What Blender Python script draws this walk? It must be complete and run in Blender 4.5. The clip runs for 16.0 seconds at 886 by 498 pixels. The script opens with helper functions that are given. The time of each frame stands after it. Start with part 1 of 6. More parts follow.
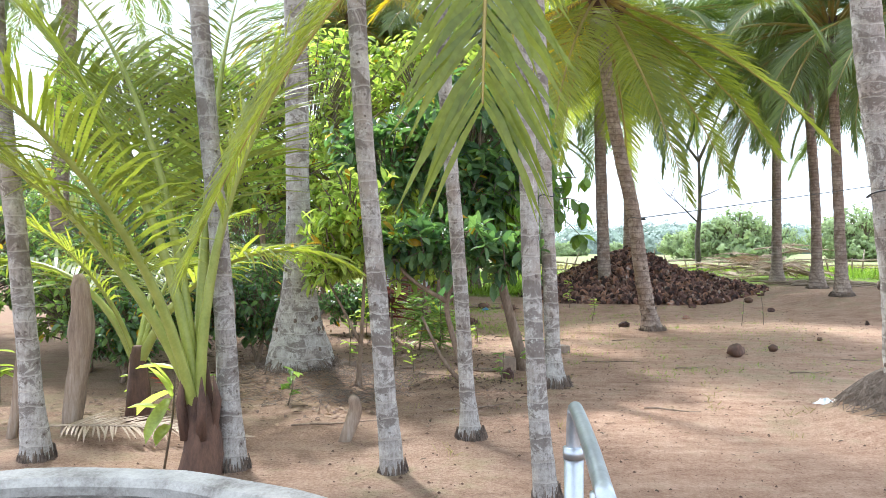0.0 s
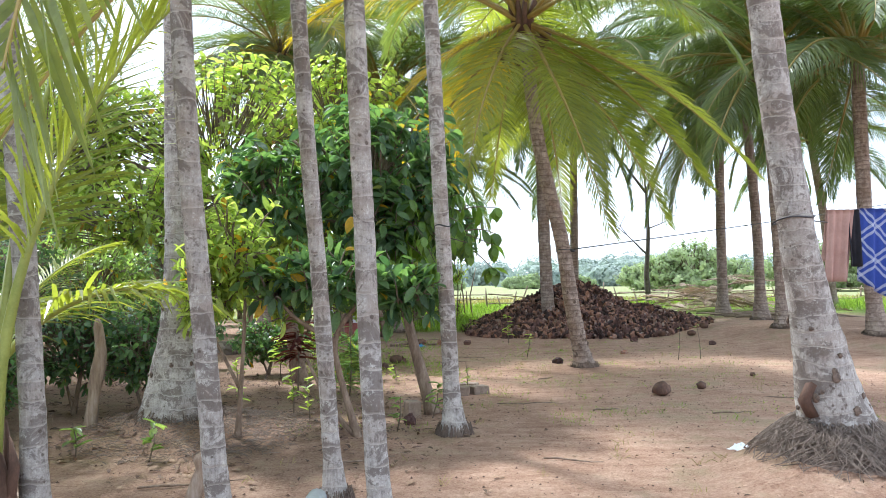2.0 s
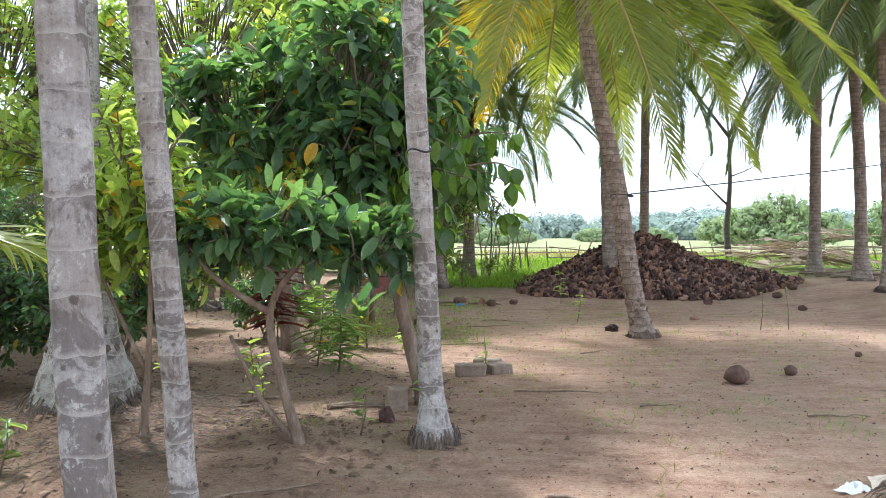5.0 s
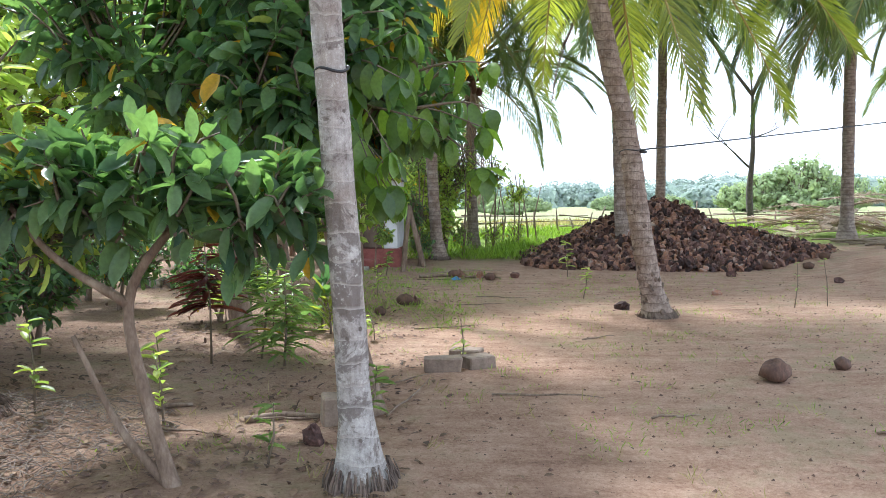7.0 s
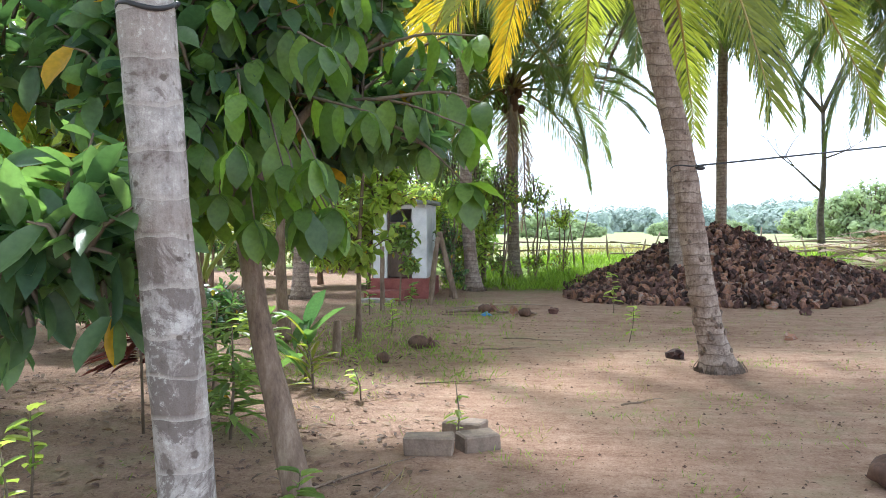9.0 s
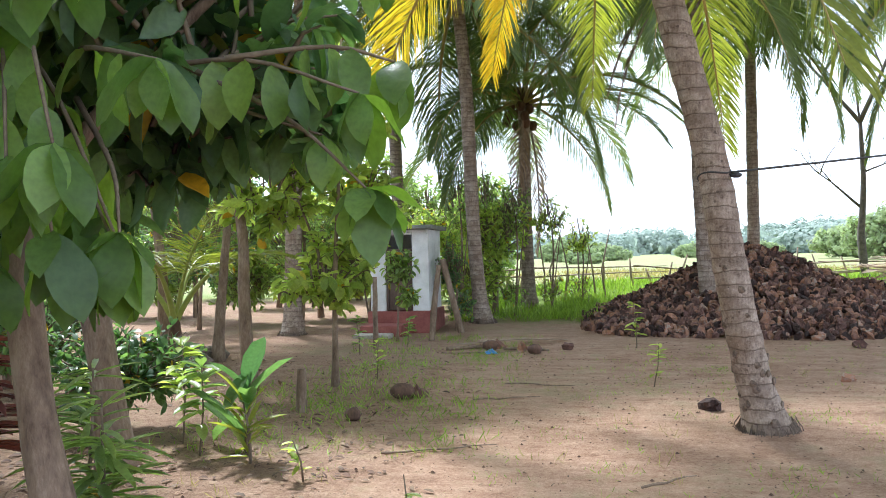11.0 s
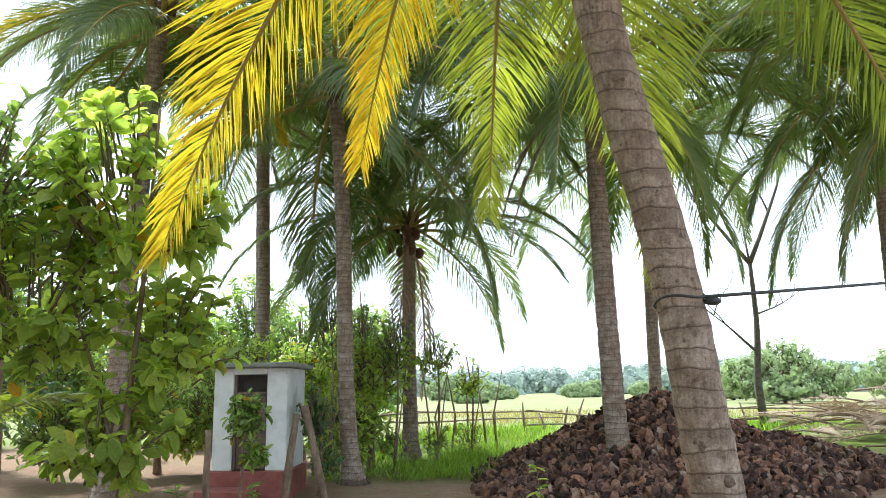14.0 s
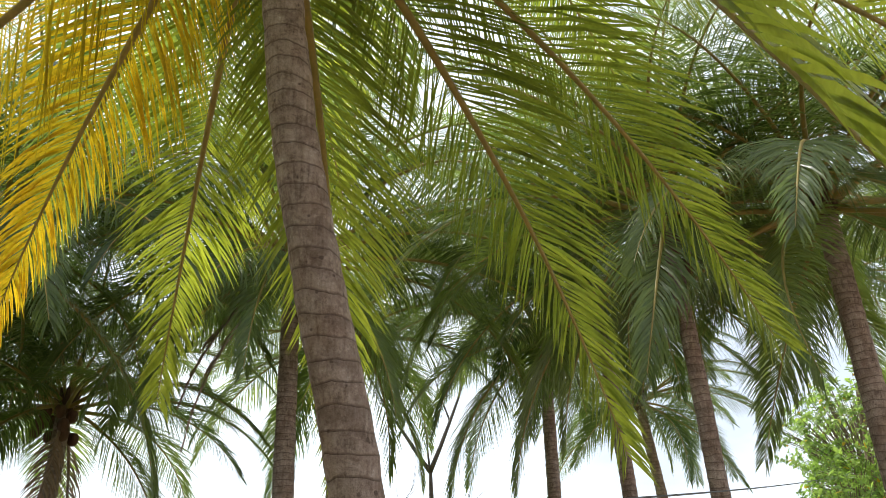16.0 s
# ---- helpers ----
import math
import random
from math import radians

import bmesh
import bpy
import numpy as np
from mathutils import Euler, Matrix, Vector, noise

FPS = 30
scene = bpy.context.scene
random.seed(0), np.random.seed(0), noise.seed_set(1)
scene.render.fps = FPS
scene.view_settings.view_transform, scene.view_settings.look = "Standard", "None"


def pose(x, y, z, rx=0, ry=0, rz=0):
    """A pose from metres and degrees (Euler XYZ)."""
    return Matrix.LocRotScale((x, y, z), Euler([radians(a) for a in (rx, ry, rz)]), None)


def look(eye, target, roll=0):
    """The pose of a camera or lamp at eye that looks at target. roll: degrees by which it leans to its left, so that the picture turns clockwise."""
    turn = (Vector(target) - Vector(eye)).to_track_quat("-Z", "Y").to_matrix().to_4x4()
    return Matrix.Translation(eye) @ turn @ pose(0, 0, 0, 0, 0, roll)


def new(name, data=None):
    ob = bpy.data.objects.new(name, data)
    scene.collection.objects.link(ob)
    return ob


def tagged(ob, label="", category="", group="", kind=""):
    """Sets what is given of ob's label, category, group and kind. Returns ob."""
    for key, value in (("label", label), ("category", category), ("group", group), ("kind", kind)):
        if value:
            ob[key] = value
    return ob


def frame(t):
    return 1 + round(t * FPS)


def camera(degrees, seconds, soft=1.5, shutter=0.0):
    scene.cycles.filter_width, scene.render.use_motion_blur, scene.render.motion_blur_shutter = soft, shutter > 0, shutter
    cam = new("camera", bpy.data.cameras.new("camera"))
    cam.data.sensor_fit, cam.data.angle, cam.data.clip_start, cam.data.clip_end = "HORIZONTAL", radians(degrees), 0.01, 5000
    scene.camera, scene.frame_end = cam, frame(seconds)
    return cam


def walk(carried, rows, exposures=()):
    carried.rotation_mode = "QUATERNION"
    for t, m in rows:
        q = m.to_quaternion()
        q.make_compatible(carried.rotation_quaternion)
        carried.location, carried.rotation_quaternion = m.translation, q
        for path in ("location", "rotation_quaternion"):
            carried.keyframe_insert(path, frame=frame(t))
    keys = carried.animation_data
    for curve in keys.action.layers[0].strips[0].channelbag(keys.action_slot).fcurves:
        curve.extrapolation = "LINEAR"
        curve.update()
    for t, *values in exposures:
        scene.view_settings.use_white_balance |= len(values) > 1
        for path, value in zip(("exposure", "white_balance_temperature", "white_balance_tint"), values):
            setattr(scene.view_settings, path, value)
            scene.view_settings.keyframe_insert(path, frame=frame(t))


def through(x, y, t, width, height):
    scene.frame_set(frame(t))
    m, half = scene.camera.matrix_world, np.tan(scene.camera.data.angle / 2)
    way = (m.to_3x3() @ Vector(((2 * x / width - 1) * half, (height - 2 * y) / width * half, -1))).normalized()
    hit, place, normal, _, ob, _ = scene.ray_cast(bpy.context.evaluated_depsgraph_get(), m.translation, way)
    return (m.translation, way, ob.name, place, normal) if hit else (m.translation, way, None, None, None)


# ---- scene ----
import itertools

cam = camera(60.1, 16.0, soft=0.7)
METRES, EYE, TILT, LEAN, TURN = 11.0, 1.5, 0.0, 0.0, 0.0
ROWS = [
    (0.0, 0.0, 0.0, 0.0, -0.0, 0.0, -0.0),
    (0.5, 0.0221, 0.0063, 0.0011, -1.37, 1.3, 0.48),
    (1.0, 0.042, 0.0157, 0.0031, -3.08, 2.38, 0.93),
    (1.5, 0.0548, 0.0376, 0.0018, -4.62, 2.84, 0.41),
    (2.0, 0.0667, 0.0578, 0.0009, -2.65, 2.5, 0.52),
    (2.5, 0.0827, 0.0801, 0.0019, 3.23, 0.64, 0.34),
    (3.0, 0.0937, 0.1149, 0.0007, 3.27, -0.35, 0.16),
    (3.5, 0.1093, 0.1497, -0.0009, 4.44, -1.05, 0.14),
    (4.0, 0.1228, 0.1814, 0.0008, 4.48, -0.93, 0.05),
    (4.5, 0.1296, 0.2183, 0.0004, 2.86, -0.83, -0.08),
    (7.0, 0.1679, 0.3988, -0.0065, 4.09, -3.34, 0.4),
    (7.5, 0.1766, 0.4347, -0.0067, 5.57, -3.18, 0.84),
    (8.0, 0.1883, 0.4686, -0.0042, 9.04, -2.51, 1.33),
    (8.5, 0.1926, 0.5073, -0.0041, 7.95, -1.95, 0.13),
    (11.0, 0.2156, 0.681, -0.0027, 10.06, 0.48, 1.32),
    (11.5, 0.2154, 0.7158, 0.001, 8.66, 1.53, 1.21),
    (12.0, 0.2189, 0.7506, 0.0059, 7.24, 3.11, -0.66),
    (12.5, 0.2152, 0.7862, 0.0089, 5.74, 5.83, -1.22),
    (13.0, 0.2115, 0.8174, 0.0092, 4.35, 7.36, -0.47),
    (13.5, 0.2121, 0.8517, 0.0111, 3.22, 8.79, -0.08),
    (14.0, 0.2109, 0.8868, 0.0096, 1.66, 10.45, 0.62),
    (14.5, 0.2167, 0.9119, 0.0087, -2.88, 12.1, 0.3),
    (15.0, 0.2219, 0.9269, 0.0133, -11.45, 16.15, -0.47),
    (15.5, 0.2233, 0.9337, 0.0176, -18.29, 22.0, 0.58),
    (16.0, 0.2243, 0.9339, 0.0194, -21.39, 24.62, 1.11),
]
EXPOSURES = [(0.0, 0.7, 5700, 7), (1.0, 0.55, 5700, 8), (3.5, 0.48, 5600, 9), (4.5, 0.5, 5600, 9), (7.0, 0.66, 5550, 9), (8.5, 0.7, 5550, 9), (11.0, 0.66, 5650, 8), (13.0, 0.72, 5750, 4), (14.5, 0.42, 5850, 3), (15.5, 0.05, 6100, 5), (16.0, 0.0, 6300, 8)]
walk(cam, [(t, pose(0, 0, EYE, TILT, LEAN, TURN) @ pose(METRES * x, METRES * y, METRES * z, 90 + pitch, roll, yaw)) for t, x, y, z, yaw, pitch, roll in ROWS], EXPOSURES)

# ---- world and sun: bright hazy day, sun ahead of the walk and a little to its left, high ----
SUN_DIR = Vector((-0.56, 0.82, 1.5)).normalized()
world = bpy.data.worlds.new("world")
scene.world = world
world.use_nodes = True
wn, wl = world.node_tree.nodes, world.node_tree.links
sky = wn.new("ShaderNodeTexSky")
sky.sky_type, sky.sun_disc = "NISHITA", False
sky.sun_elevation = math.asin(SUN_DIR.z)
sky.sun_rotation = math.atan2(SUN_DIR.x, SUN_DIR.y)
sky.dust_density, sky.air_density = 3.0, 1.0
wco = wn.new("ShaderNodeTexCoord")
wmap = wn.new("ShaderNodeMapping")
wmap.inputs["Scale"].default_value = (1.5, 1.5, 5.0)
wl.new(wco.outputs["Generated"], wmap.inputs["Vector"])
wnoise = wn.new("ShaderNodeTexNoise")
wnoise.inputs["Scale"].default_value, wnoise.inputs["Detail"].default_value = 1.6, 6.0
wl.new(wmap.outputs["Vector"], wnoise.inputs["Vector"])
wramp = wn.new("ShaderNodeMapRange")
wramp.inputs["From Min"].default_value, wramp.inputs["From Max"].default_value = 0.35, 0.6
wramp.inputs["To Min"].default_value, wramp.inputs["To Max"].default_value = 0.5, 0.94
wl.new(wnoise.outputs["Fac"], wramp.inputs["Value"])
wmix = wn.new("ShaderNodeMix")
wmix.data_type = "RGBA"
wl.new(wramp.outputs["Result"], wmix.inputs[0])
wl.new(sky.outputs["Color"], wmix.inputs[6])
wmix.inputs[7].default_value = (10.5, 10.9, 11.6, 1)
bg = wn["Background"]
bg.inputs["Strength"].default_value = 0.14
wl.new(wmix.outputs[2], bg.inputs["Color"])

sun = bpy.data.lights.new("sun", "SUN")
sun.energy, sun.angle, sun.color = 5.0, radians(6.0), (1.0, 0.95, 0.87)
sun_ob = new("sun", sun)
sun_ob.matrix_world = look(SUN_DIR * 60, (0, 0, 0))

# ---- materials ----
def mat_base(name):
    m = bpy.data.materials.new(name)
    m.use_nodes = True
    nt = m.node_tree
    nt.nodes.clear()
    out = nt.nodes.new("ShaderNodeOutputMaterial")
    return m, nt, out


def node(nt, kind, links=None, **values):
    n = nt.nodes.new(kind)
    for key, value in values.items():
        n.inputs[key.replace("_", " ")].default_value = value
    for key, value in (links or {}).items():
        nt.links.new(value, n.inputs[key])
    return n


def ramp(nt, fac, stops):
    n = nt.nodes.new("ShaderNodeValToRGB")
    el = n.color_ramp.elements
    while len(el) < len(stops):
        el.new(0.5)
    for e, (p, c) in zip(el, stops):
        e.position, e.color = p, (*c, 1)
    nt.links.new(fac, n.inputs["Fac"])
    return n.outputs["Color"]


def mixc(nt, fac, a, b, mode="MIX"):
    n = nt.nodes.new("ShaderNodeMix")
    n.data_type, n.blend_type = "RGBA", mode
    for sock, v in ((n.inputs[0], fac), (n.inputs[6], a), (n.inputs[7], b)):
        if hasattr(v, "is_output"):
            nt.links.new(v, sock)
        elif isinstance(v, tuple):
            sock.default_value = (*v, 1)
        else:
            sock.default_value = v
    return n.outputs[2]


def math_node(nt, op, a, b=0.0):
    n = nt.nodes.new("ShaderNodeMath")
    n.operation = op
    for sock, v in zip(n.inputs, (a, b)):
        if hasattr(v, "is_output"):
            nt.links.new(v, sock)
        else:
            sock.default_value = v
    return n.outputs[0]


def leaf_mat(name, dark, light, glow, gloss=0.38, through=0.45, by_object=False, spots=None):
    """Leaf: gloss above, light shining through from behind."""
    m, nt, out = mat_base(name)
    if by_object:
        rnd = nt.nodes.new("ShaderNodeObjectInfo").outputs["Random"]
        isl = nt.nodes.new("ShaderNodeNewGeometry").outputs["Random Per Island"]
        rnd = math_node(nt, "ADD", math_node(nt, "MULTIPLY", rnd, 0.6), math_node(nt, "MULTIPLY", isl, 0.4))
    else:
        rnd = nt.nodes.new("ShaderNodeNewGeometry").outputs["Random Per Island"]
    stops = [(0.0, dark), (0.8, light)]
    if spots:
        stops = [(0.0, dark), (0.8, light), (0.978, light), (0.985, spots)]
    col = ramp(nt, rnd, stops)
    tc = nt.nodes.new("ShaderNodeTexCoord")
    n1 = node(nt, "ShaderNodeTexNoise", {"Vector": tc.outputs["Object"]}, Scale=1.3, Detail=3.0)
    n2 = node(nt, "ShaderNodeTexNoise", {"Vector": tc.outputs["Object"]}, Scale=45.0, Detail=2.0)
    var = math_node(nt, "ADD", math_node(nt, "MULTIPLY", n1.outputs["Fac"], 0.7), math_node(nt, "MULTIPLY", n2.outputs["Fac"], 0.5))
    col = mixc(nt, 1.0, col, ramp(nt, var, [(0.3, (0.6, 0.6, 0.6)), (0.8, (1.25, 1.25, 1.2))]), "MULTIPLY")
    bump = node(nt, "ShaderNodeBump", {"Height": n2.outputs["Fac"]}, Strength=0.15, Distance=0.01)
    p = node(nt, "ShaderNodeBsdfPrincipled", {"Base Color": col, "Normal": bump.outputs["Normal"]}, Roughness=gloss)
    p.inputs["Specular IOR Level"].default_value = 0.42
    tcol = mixc(nt, 1.0, col, glow, "MULTIPLY")
    t = node(nt, "ShaderNodeBsdfTranslucent", {"Color": tcol})
    mix = node(nt, "ShaderNodeMixShader", Fac=through)
    nt.links.new(p.outputs[0], mix.inputs[1])
    nt.links.new(t.outputs[0], mix.inputs[2])
    nt.links.new(mix.outputs[0], out.inputs["Surface"])
    return m


def rough_mat(name, stops, scale=6.0, rough=0.85, bump=0.4, fine=60.0, stretch=(1, 1, 1), spots=None, by_object=0.0, dist=0.02, metal=0.0):
    """Matt stuff with variation at two sizes; spots: (size, amount, colour) of stains."""
    m, nt, out = mat_base(name)
    tc = nt.nodes.new("ShaderNodeTexCoord")
    mp = node(nt, "ShaderNodeMapping", {"Vector": tc.outputs["Object"]}, Scale=stretch)
    n1 = node(nt, "ShaderNodeTexNoise", {"Vector": mp.outputs[0]}, Scale=scale, Detail=6.0, Roughness=0.65)
    n2 = node(nt, "ShaderNodeTexNoise", {"Vector": mp.outputs[0]}, Scale=fine, Detail=4.0, Roughness=0.7)
    fac = math_node(nt, "ADD", math_node(nt, "MULTIPLY", n1.outputs["Fac"], 0.7), math_node(nt, "MULTIPLY", n2.outputs["Fac"], 0.3))
    if by_object:
        rnd = nt.nodes.new("ShaderNodeObjectInfo").outputs["Random"]
        isl = nt.nodes.new("ShaderNodeNewGeometry").outputs["Random Per Island"]
        r = math_node(nt, "SUBTRACT", math_node(nt, "FRACT", math_node(nt, "ADD", rnd, isl)), 0.5)
        fac = math_node(nt, "ADD", fac, math_node(nt, "MULTIPLY", r, by_object))
    col = ramp(nt, fac, stops)
    if spots:
        size, amount, scol = spots
        n3 = node(nt, "ShaderNodeTexNoise", {"Vector": tc.outputs["Object"]}, Scale=size, Detail=5.0, Roughness=0.7)
        sf = node(nt, "ShaderNodeMapRange", {"Value": n3.outputs["Fac"]}, From_Min=1 - amount, From_Max=1 - amount + 0.08)
        col = mixc(nt, sf.outputs[0], col, scol)
    b = node(nt, "ShaderNodeBump", {"Height": fac}, Strength=bump, Distance=dist)
    p = node(nt, "ShaderNodeBsdfPrincipled", {"Base Color": col, "Normal": b.outputs["Normal"]}, Roughness=rough, Metallic=metal)
    nt.links.new(p.outputs[0], out.inputs["Surface"])
    return m


def trunk_mat(name, pale, mid, dark, ring=11.0, lichen=0.42, scar=None, scar_mix=0.5, patches=0.35):
    """Palm trunk: leaf-scar rings, mottled pale lichen, brown stains and dark blotches."""
    m, nt, out = mat_base(name)
    tc = nt.nodes.new("ShaderNodeTexCoord")
    co = tc.outputs["Object"]
    sep = node(nt, "ShaderNodeSeparateXYZ", {"Vector": co})
    warp = node(nt, "ShaderNodeTexNoise", {"Vector": co}, Scale=3.0, Detail=3.0)
    z = math_node(nt, "ADD", math_node(nt, "MULTIPLY", sep.outputs["Z"], ring), math_node(nt, "MULTIPLY", warp.outputs["Fac"], 1.3))
    saw = math_node(nt, "FRACT", z)
    line = node(nt, "ShaderNodeMapRange", {"Value": saw}, From_Min=0.0, From_Max=0.13, To_Min=1.0, To_Max=0.0)
    below = node(nt, "ShaderNodeMapRange", {"Value": saw}, From_Min=0.55, From_Max=1.0, To_Min=0.0, To_Max=0.5)
    n1 = node(nt, "ShaderNodeTexNoise", {"Vector": co}, Scale=9.0, Detail=8.0, Roughness=0.75)
    n2 = node(nt, "ShaderNodeTexNoise", {"Vector": co}, Scale=55.0, Detail=5.0, Roughness=0.8)
    n3 = node(nt, "ShaderNodeTexNoise", {"Vector": co}, Scale=2.4, Detail=3.0)
    mp = node(nt, "ShaderNodeMapping", {"Vector": co}, Scale=(60.0, 60.0, 5.0))
    n4 = node(nt, "ShaderNodeTexNoise", {"Vector": mp.outputs[0]}, Scale=1.0, Detail=4.0)
    fac = math_node(nt, "ADD", math_node(nt, "MULTIPLY", n1.outputs["Fac"], 0.5), math_node(nt, "MULTIPLY", n2.outputs["Fac"], 0.3))
    fac = math_node(nt, "ADD", fac, math_node(nt, "MULTIPLY", n4.outputs["Fac"], 0.2))
    col = ramp(nt, fac, [(0.38, dark), (0.48, mid), (0.58, pale)])
    stain = node(nt, "ShaderNodeMapRange", {"Value": n3.outputs["Fac"]}, From_Min=0.48, From_Max=0.66, To_Max=0.55)
    col = mixc(nt, stain.outputs[0], col, tuple(c * k for c, k in zip(mid, (0.72, 0.6, 0.52))))
    n5 = node(nt, "ShaderNodeTexNoise", {"Vector": co}, Scale=5.0, Detail=8.0, Roughness=0.72, Distortion=0.6)
    patch = node(nt, "ShaderNodeMapRange", {"Value": n5.outputs["Fac"]}, From_Min=0.51, From_Max=0.55, To_Max=patches)
    col = mixc(nt, patch.outputs[0], col, tuple(c * k for c, k in zip(mid, (0.36, 0.32, 0.3))))
    col = mixc(nt, math_node(nt, "MULTIPLY", below.outputs[0], n1.outputs["Fac"]), col, dark)
    sc = math_node(nt, "MULTIPLY", line.outputs[0], math_node(nt, "MULTIPLY", n1.outputs["Fac"], 2 * scar_mix))
    col = mixc(nt, sc, col, scar or dark)
    lf = node(nt, "ShaderNodeMapRange", {"Value": math_node(nt, "ADD", math_node(nt, "MULTIPLY", n2.outputs["Fac"], 0.5), math_node(nt, "MULTIPLY", n1.outputs["Fac"], 0.5))}, From_Min=1 - lichen, From_Max=1 - lichen + 0.05, To_Max=0.8)
    col = mixc(nt, lf.outputs[0], col, (0.6, 0.59, 0.54))
    spot = node(nt, "ShaderNodeTexVoronoi", {"Vector": co}, Scale=13.0)
    df = node(nt, "ShaderNodeMapRange", {"Value": math_node(nt, "ADD", spot.outputs["Distance"], math_node(nt, "MULTIPLY", n1.outputs["Fac"], 0.5))}, From_Min=0.4, From_Max=0.34, To_Max=0.75)
    col = mixc(nt, df.outputs[0], col, (0.1, 0.075, 0.06))
    h = math_node(nt, "SUBTRACT", math_node(nt, "MULTIPLY", fac, 1.1), math_node(nt, "MULTIPLY", line.outputs[0], 0.4))
    b = node(nt, "ShaderNodeBump", {"Height": h}, Strength=0.7, Distance=0.02)
    p = node(nt, "ShaderNodeBsdfPrincipled", {"Base Color": col, "Normal": b.outputs["Normal"]}, Roughness=0.9)
    p.inputs["Specular IOR Level"].default_value = 0.2
    nt.links.new(p.outputs[0], out.inputs["Surface"])
    return m


def ground_mat():
    m, nt, out = mat_base("sandy_ground")
    geo = nt.nodes.new("ShaderNodeNewGeometry")
    pos = geo.outputs["Position"]
    sep = node(nt, "ShaderNodeSeparateXYZ", {"Vector": pos})
    big = node(nt, "ShaderNodeTexNoise", {"Vector": pos}, Scale=0.35, Detail=5.0, Roughness=0.6)
    medium = node(nt, "ShaderNodeTexNoise", {"Vector": pos}, Scale=2.6, Detail=7.0, Roughness=0.68)
    fine = node(nt, "ShaderNodeTexNoise", {"Vector": pos}, Scale=42.0, Detail=6.0, Roughness=0.75)
    grit = node(nt, "ShaderNodeTexVoronoi", {"Vector": pos}, Scale=26.0)
    fac = math_node(nt, "ADD", math_node(nt, "MULTIPLY", big.outputs["Fac"], 0.3), math_node(nt, "MULTIPLY", medium.outputs["Fac"], 0.34))
    mp = node(nt, "ShaderNodeMapping", {"Vector": pos}, Scale=(0.9, 3.4, 1.0))
    streak = node(nt, "ShaderNodeTexNoise", {"Vector": mp.outputs[0]}, Scale=1.6, Detail=7.0, Roughness=0.7)
    fac = math_node(nt, "ADD", fac, math_node(nt, "MULTIPLY", fine.outputs["Fac"], 0.44))
    fac = math_node(nt, "ADD", fac, math_node(nt, "MULTIPLY", math_node(nt, "SUBTRACT", streak.outputs["Fac"], 0.48), 0.36))
    mottle = node(nt, "ShaderNodeTexNoise", {"Vector": pos}, Scale=11.0, Detail=8.0, Roughness=0.78, Distortion=0.4)
    fac = math_node(nt, "ADD", fac, math_node(nt, "MULTIPLY", math_node(nt, "SUBTRACT", mottle.outputs["Fac"], 0.5), 0.32))
    dirt = ramp(nt, fac, [(0.36, (0.2, 0.115, 0.078)), (0.5, (0.385, 0.238, 0.163)), (0.64, (0.55, 0.38, 0.275))])
    # rusty litter under the trees beside the path
    lit = node(nt, "ShaderNodeMapRange", {"Value": math_node(nt, "ADD", sep.outputs["X"], math_node(nt, "MULTIPLY", medium.outputs["Fac"], 2.4))}, From_Min=2.6, From_Max=1.3)
    dirt = mixc(nt, math_node(nt, "MULTIPLY", lit.outputs[0], 0.4), dirt, ramp(nt, fine.outputs["Fac"], [(0.35, (0.09, 0.065, 0.05)), (0.65, (0.3, 0.21, 0.15))]))
    speck = node(nt, "ShaderNodeMapRange", {"Value": grit.outputs["Distance"]}, From_Min=0.2, From_Max=0.11, To_Max=0.7)
    smask = node(nt, "ShaderNodeMapRange", {"Value": medium.outputs["Fac"]}, From_Min=0.44, From_Max=0.58)
    dirt = mixc(nt, math_node(nt, "MULTIPLY", speck.outputs[0], smask.outputs[0]), dirt, (0.12, 0.075, 0.05))
    moss = node(nt, "ShaderNodeMapRange", {"Value": math_node(nt, "MULTIPLY", medium.outputs["Fac"], big.outputs["Fac"])}, From_Min=0.27, From_Max=0.36, To_Max=0.35)
    dirt = mixc(nt, moss.outputs[0], dirt, (0.17, 0.18, 0.07))
    # green beyond the yard
    edge = math_node(nt, "ADD", sep.outputs["Y"], math_node(nt, "MULTIPLY", math_node(nt, "SUBTRACT", medium.outputs["Fac"], 0.5), 5.0))
    left = node(nt, "ShaderNodeMapRange", {"Value": sep.outputs["X"]}, From_Min=-3.0, From_Max=0.5, To_Min=9.0, To_Max=0.0)
    gm = node(nt, "ShaderNodeMapRange", {"Value": math_node(nt, "SUBTRACT", edge, left.outputs[0])}, From_Min=23.0, From_Max=26.5)
    grass = ramp(nt, fine.outputs["Fac"], [(0.3, (0.11, 0.16, 0.03)), (0.7, (0.27, 0.36, 0.08))])
    field = ramp(nt, math_node(nt, "ADD", math_node(nt, "MULTIPLY", big.outputs["Fac"], 0.6), math_node(nt, "MULTIPLY", fine.outputs["Fac"], 0.4)),
                 [(0.35, (0.19, 0.215, 0.09)), (0.6, (0.31, 0.325, 0.16))])
    fm = node(nt, "ShaderNodeMapRange", {"Value": edge}, From_Min=33.0, From_Max=40.0)
    green = mixc(nt, fm.outputs[0], grass, field)
    col = mixc(nt, gm.outputs[0], dirt, green)
    h = math_node(nt, "ADD", math_node(nt, "MULTIPLY", medium.outputs["Fac"], 0.9), math_node(nt, "MULTIPLY", fine.outputs["Fac"], 0.4))
    h = math_node(nt, "ADD", h, math_node(nt, "MULTIPLY", streak.outputs["Fac"], 0.7))
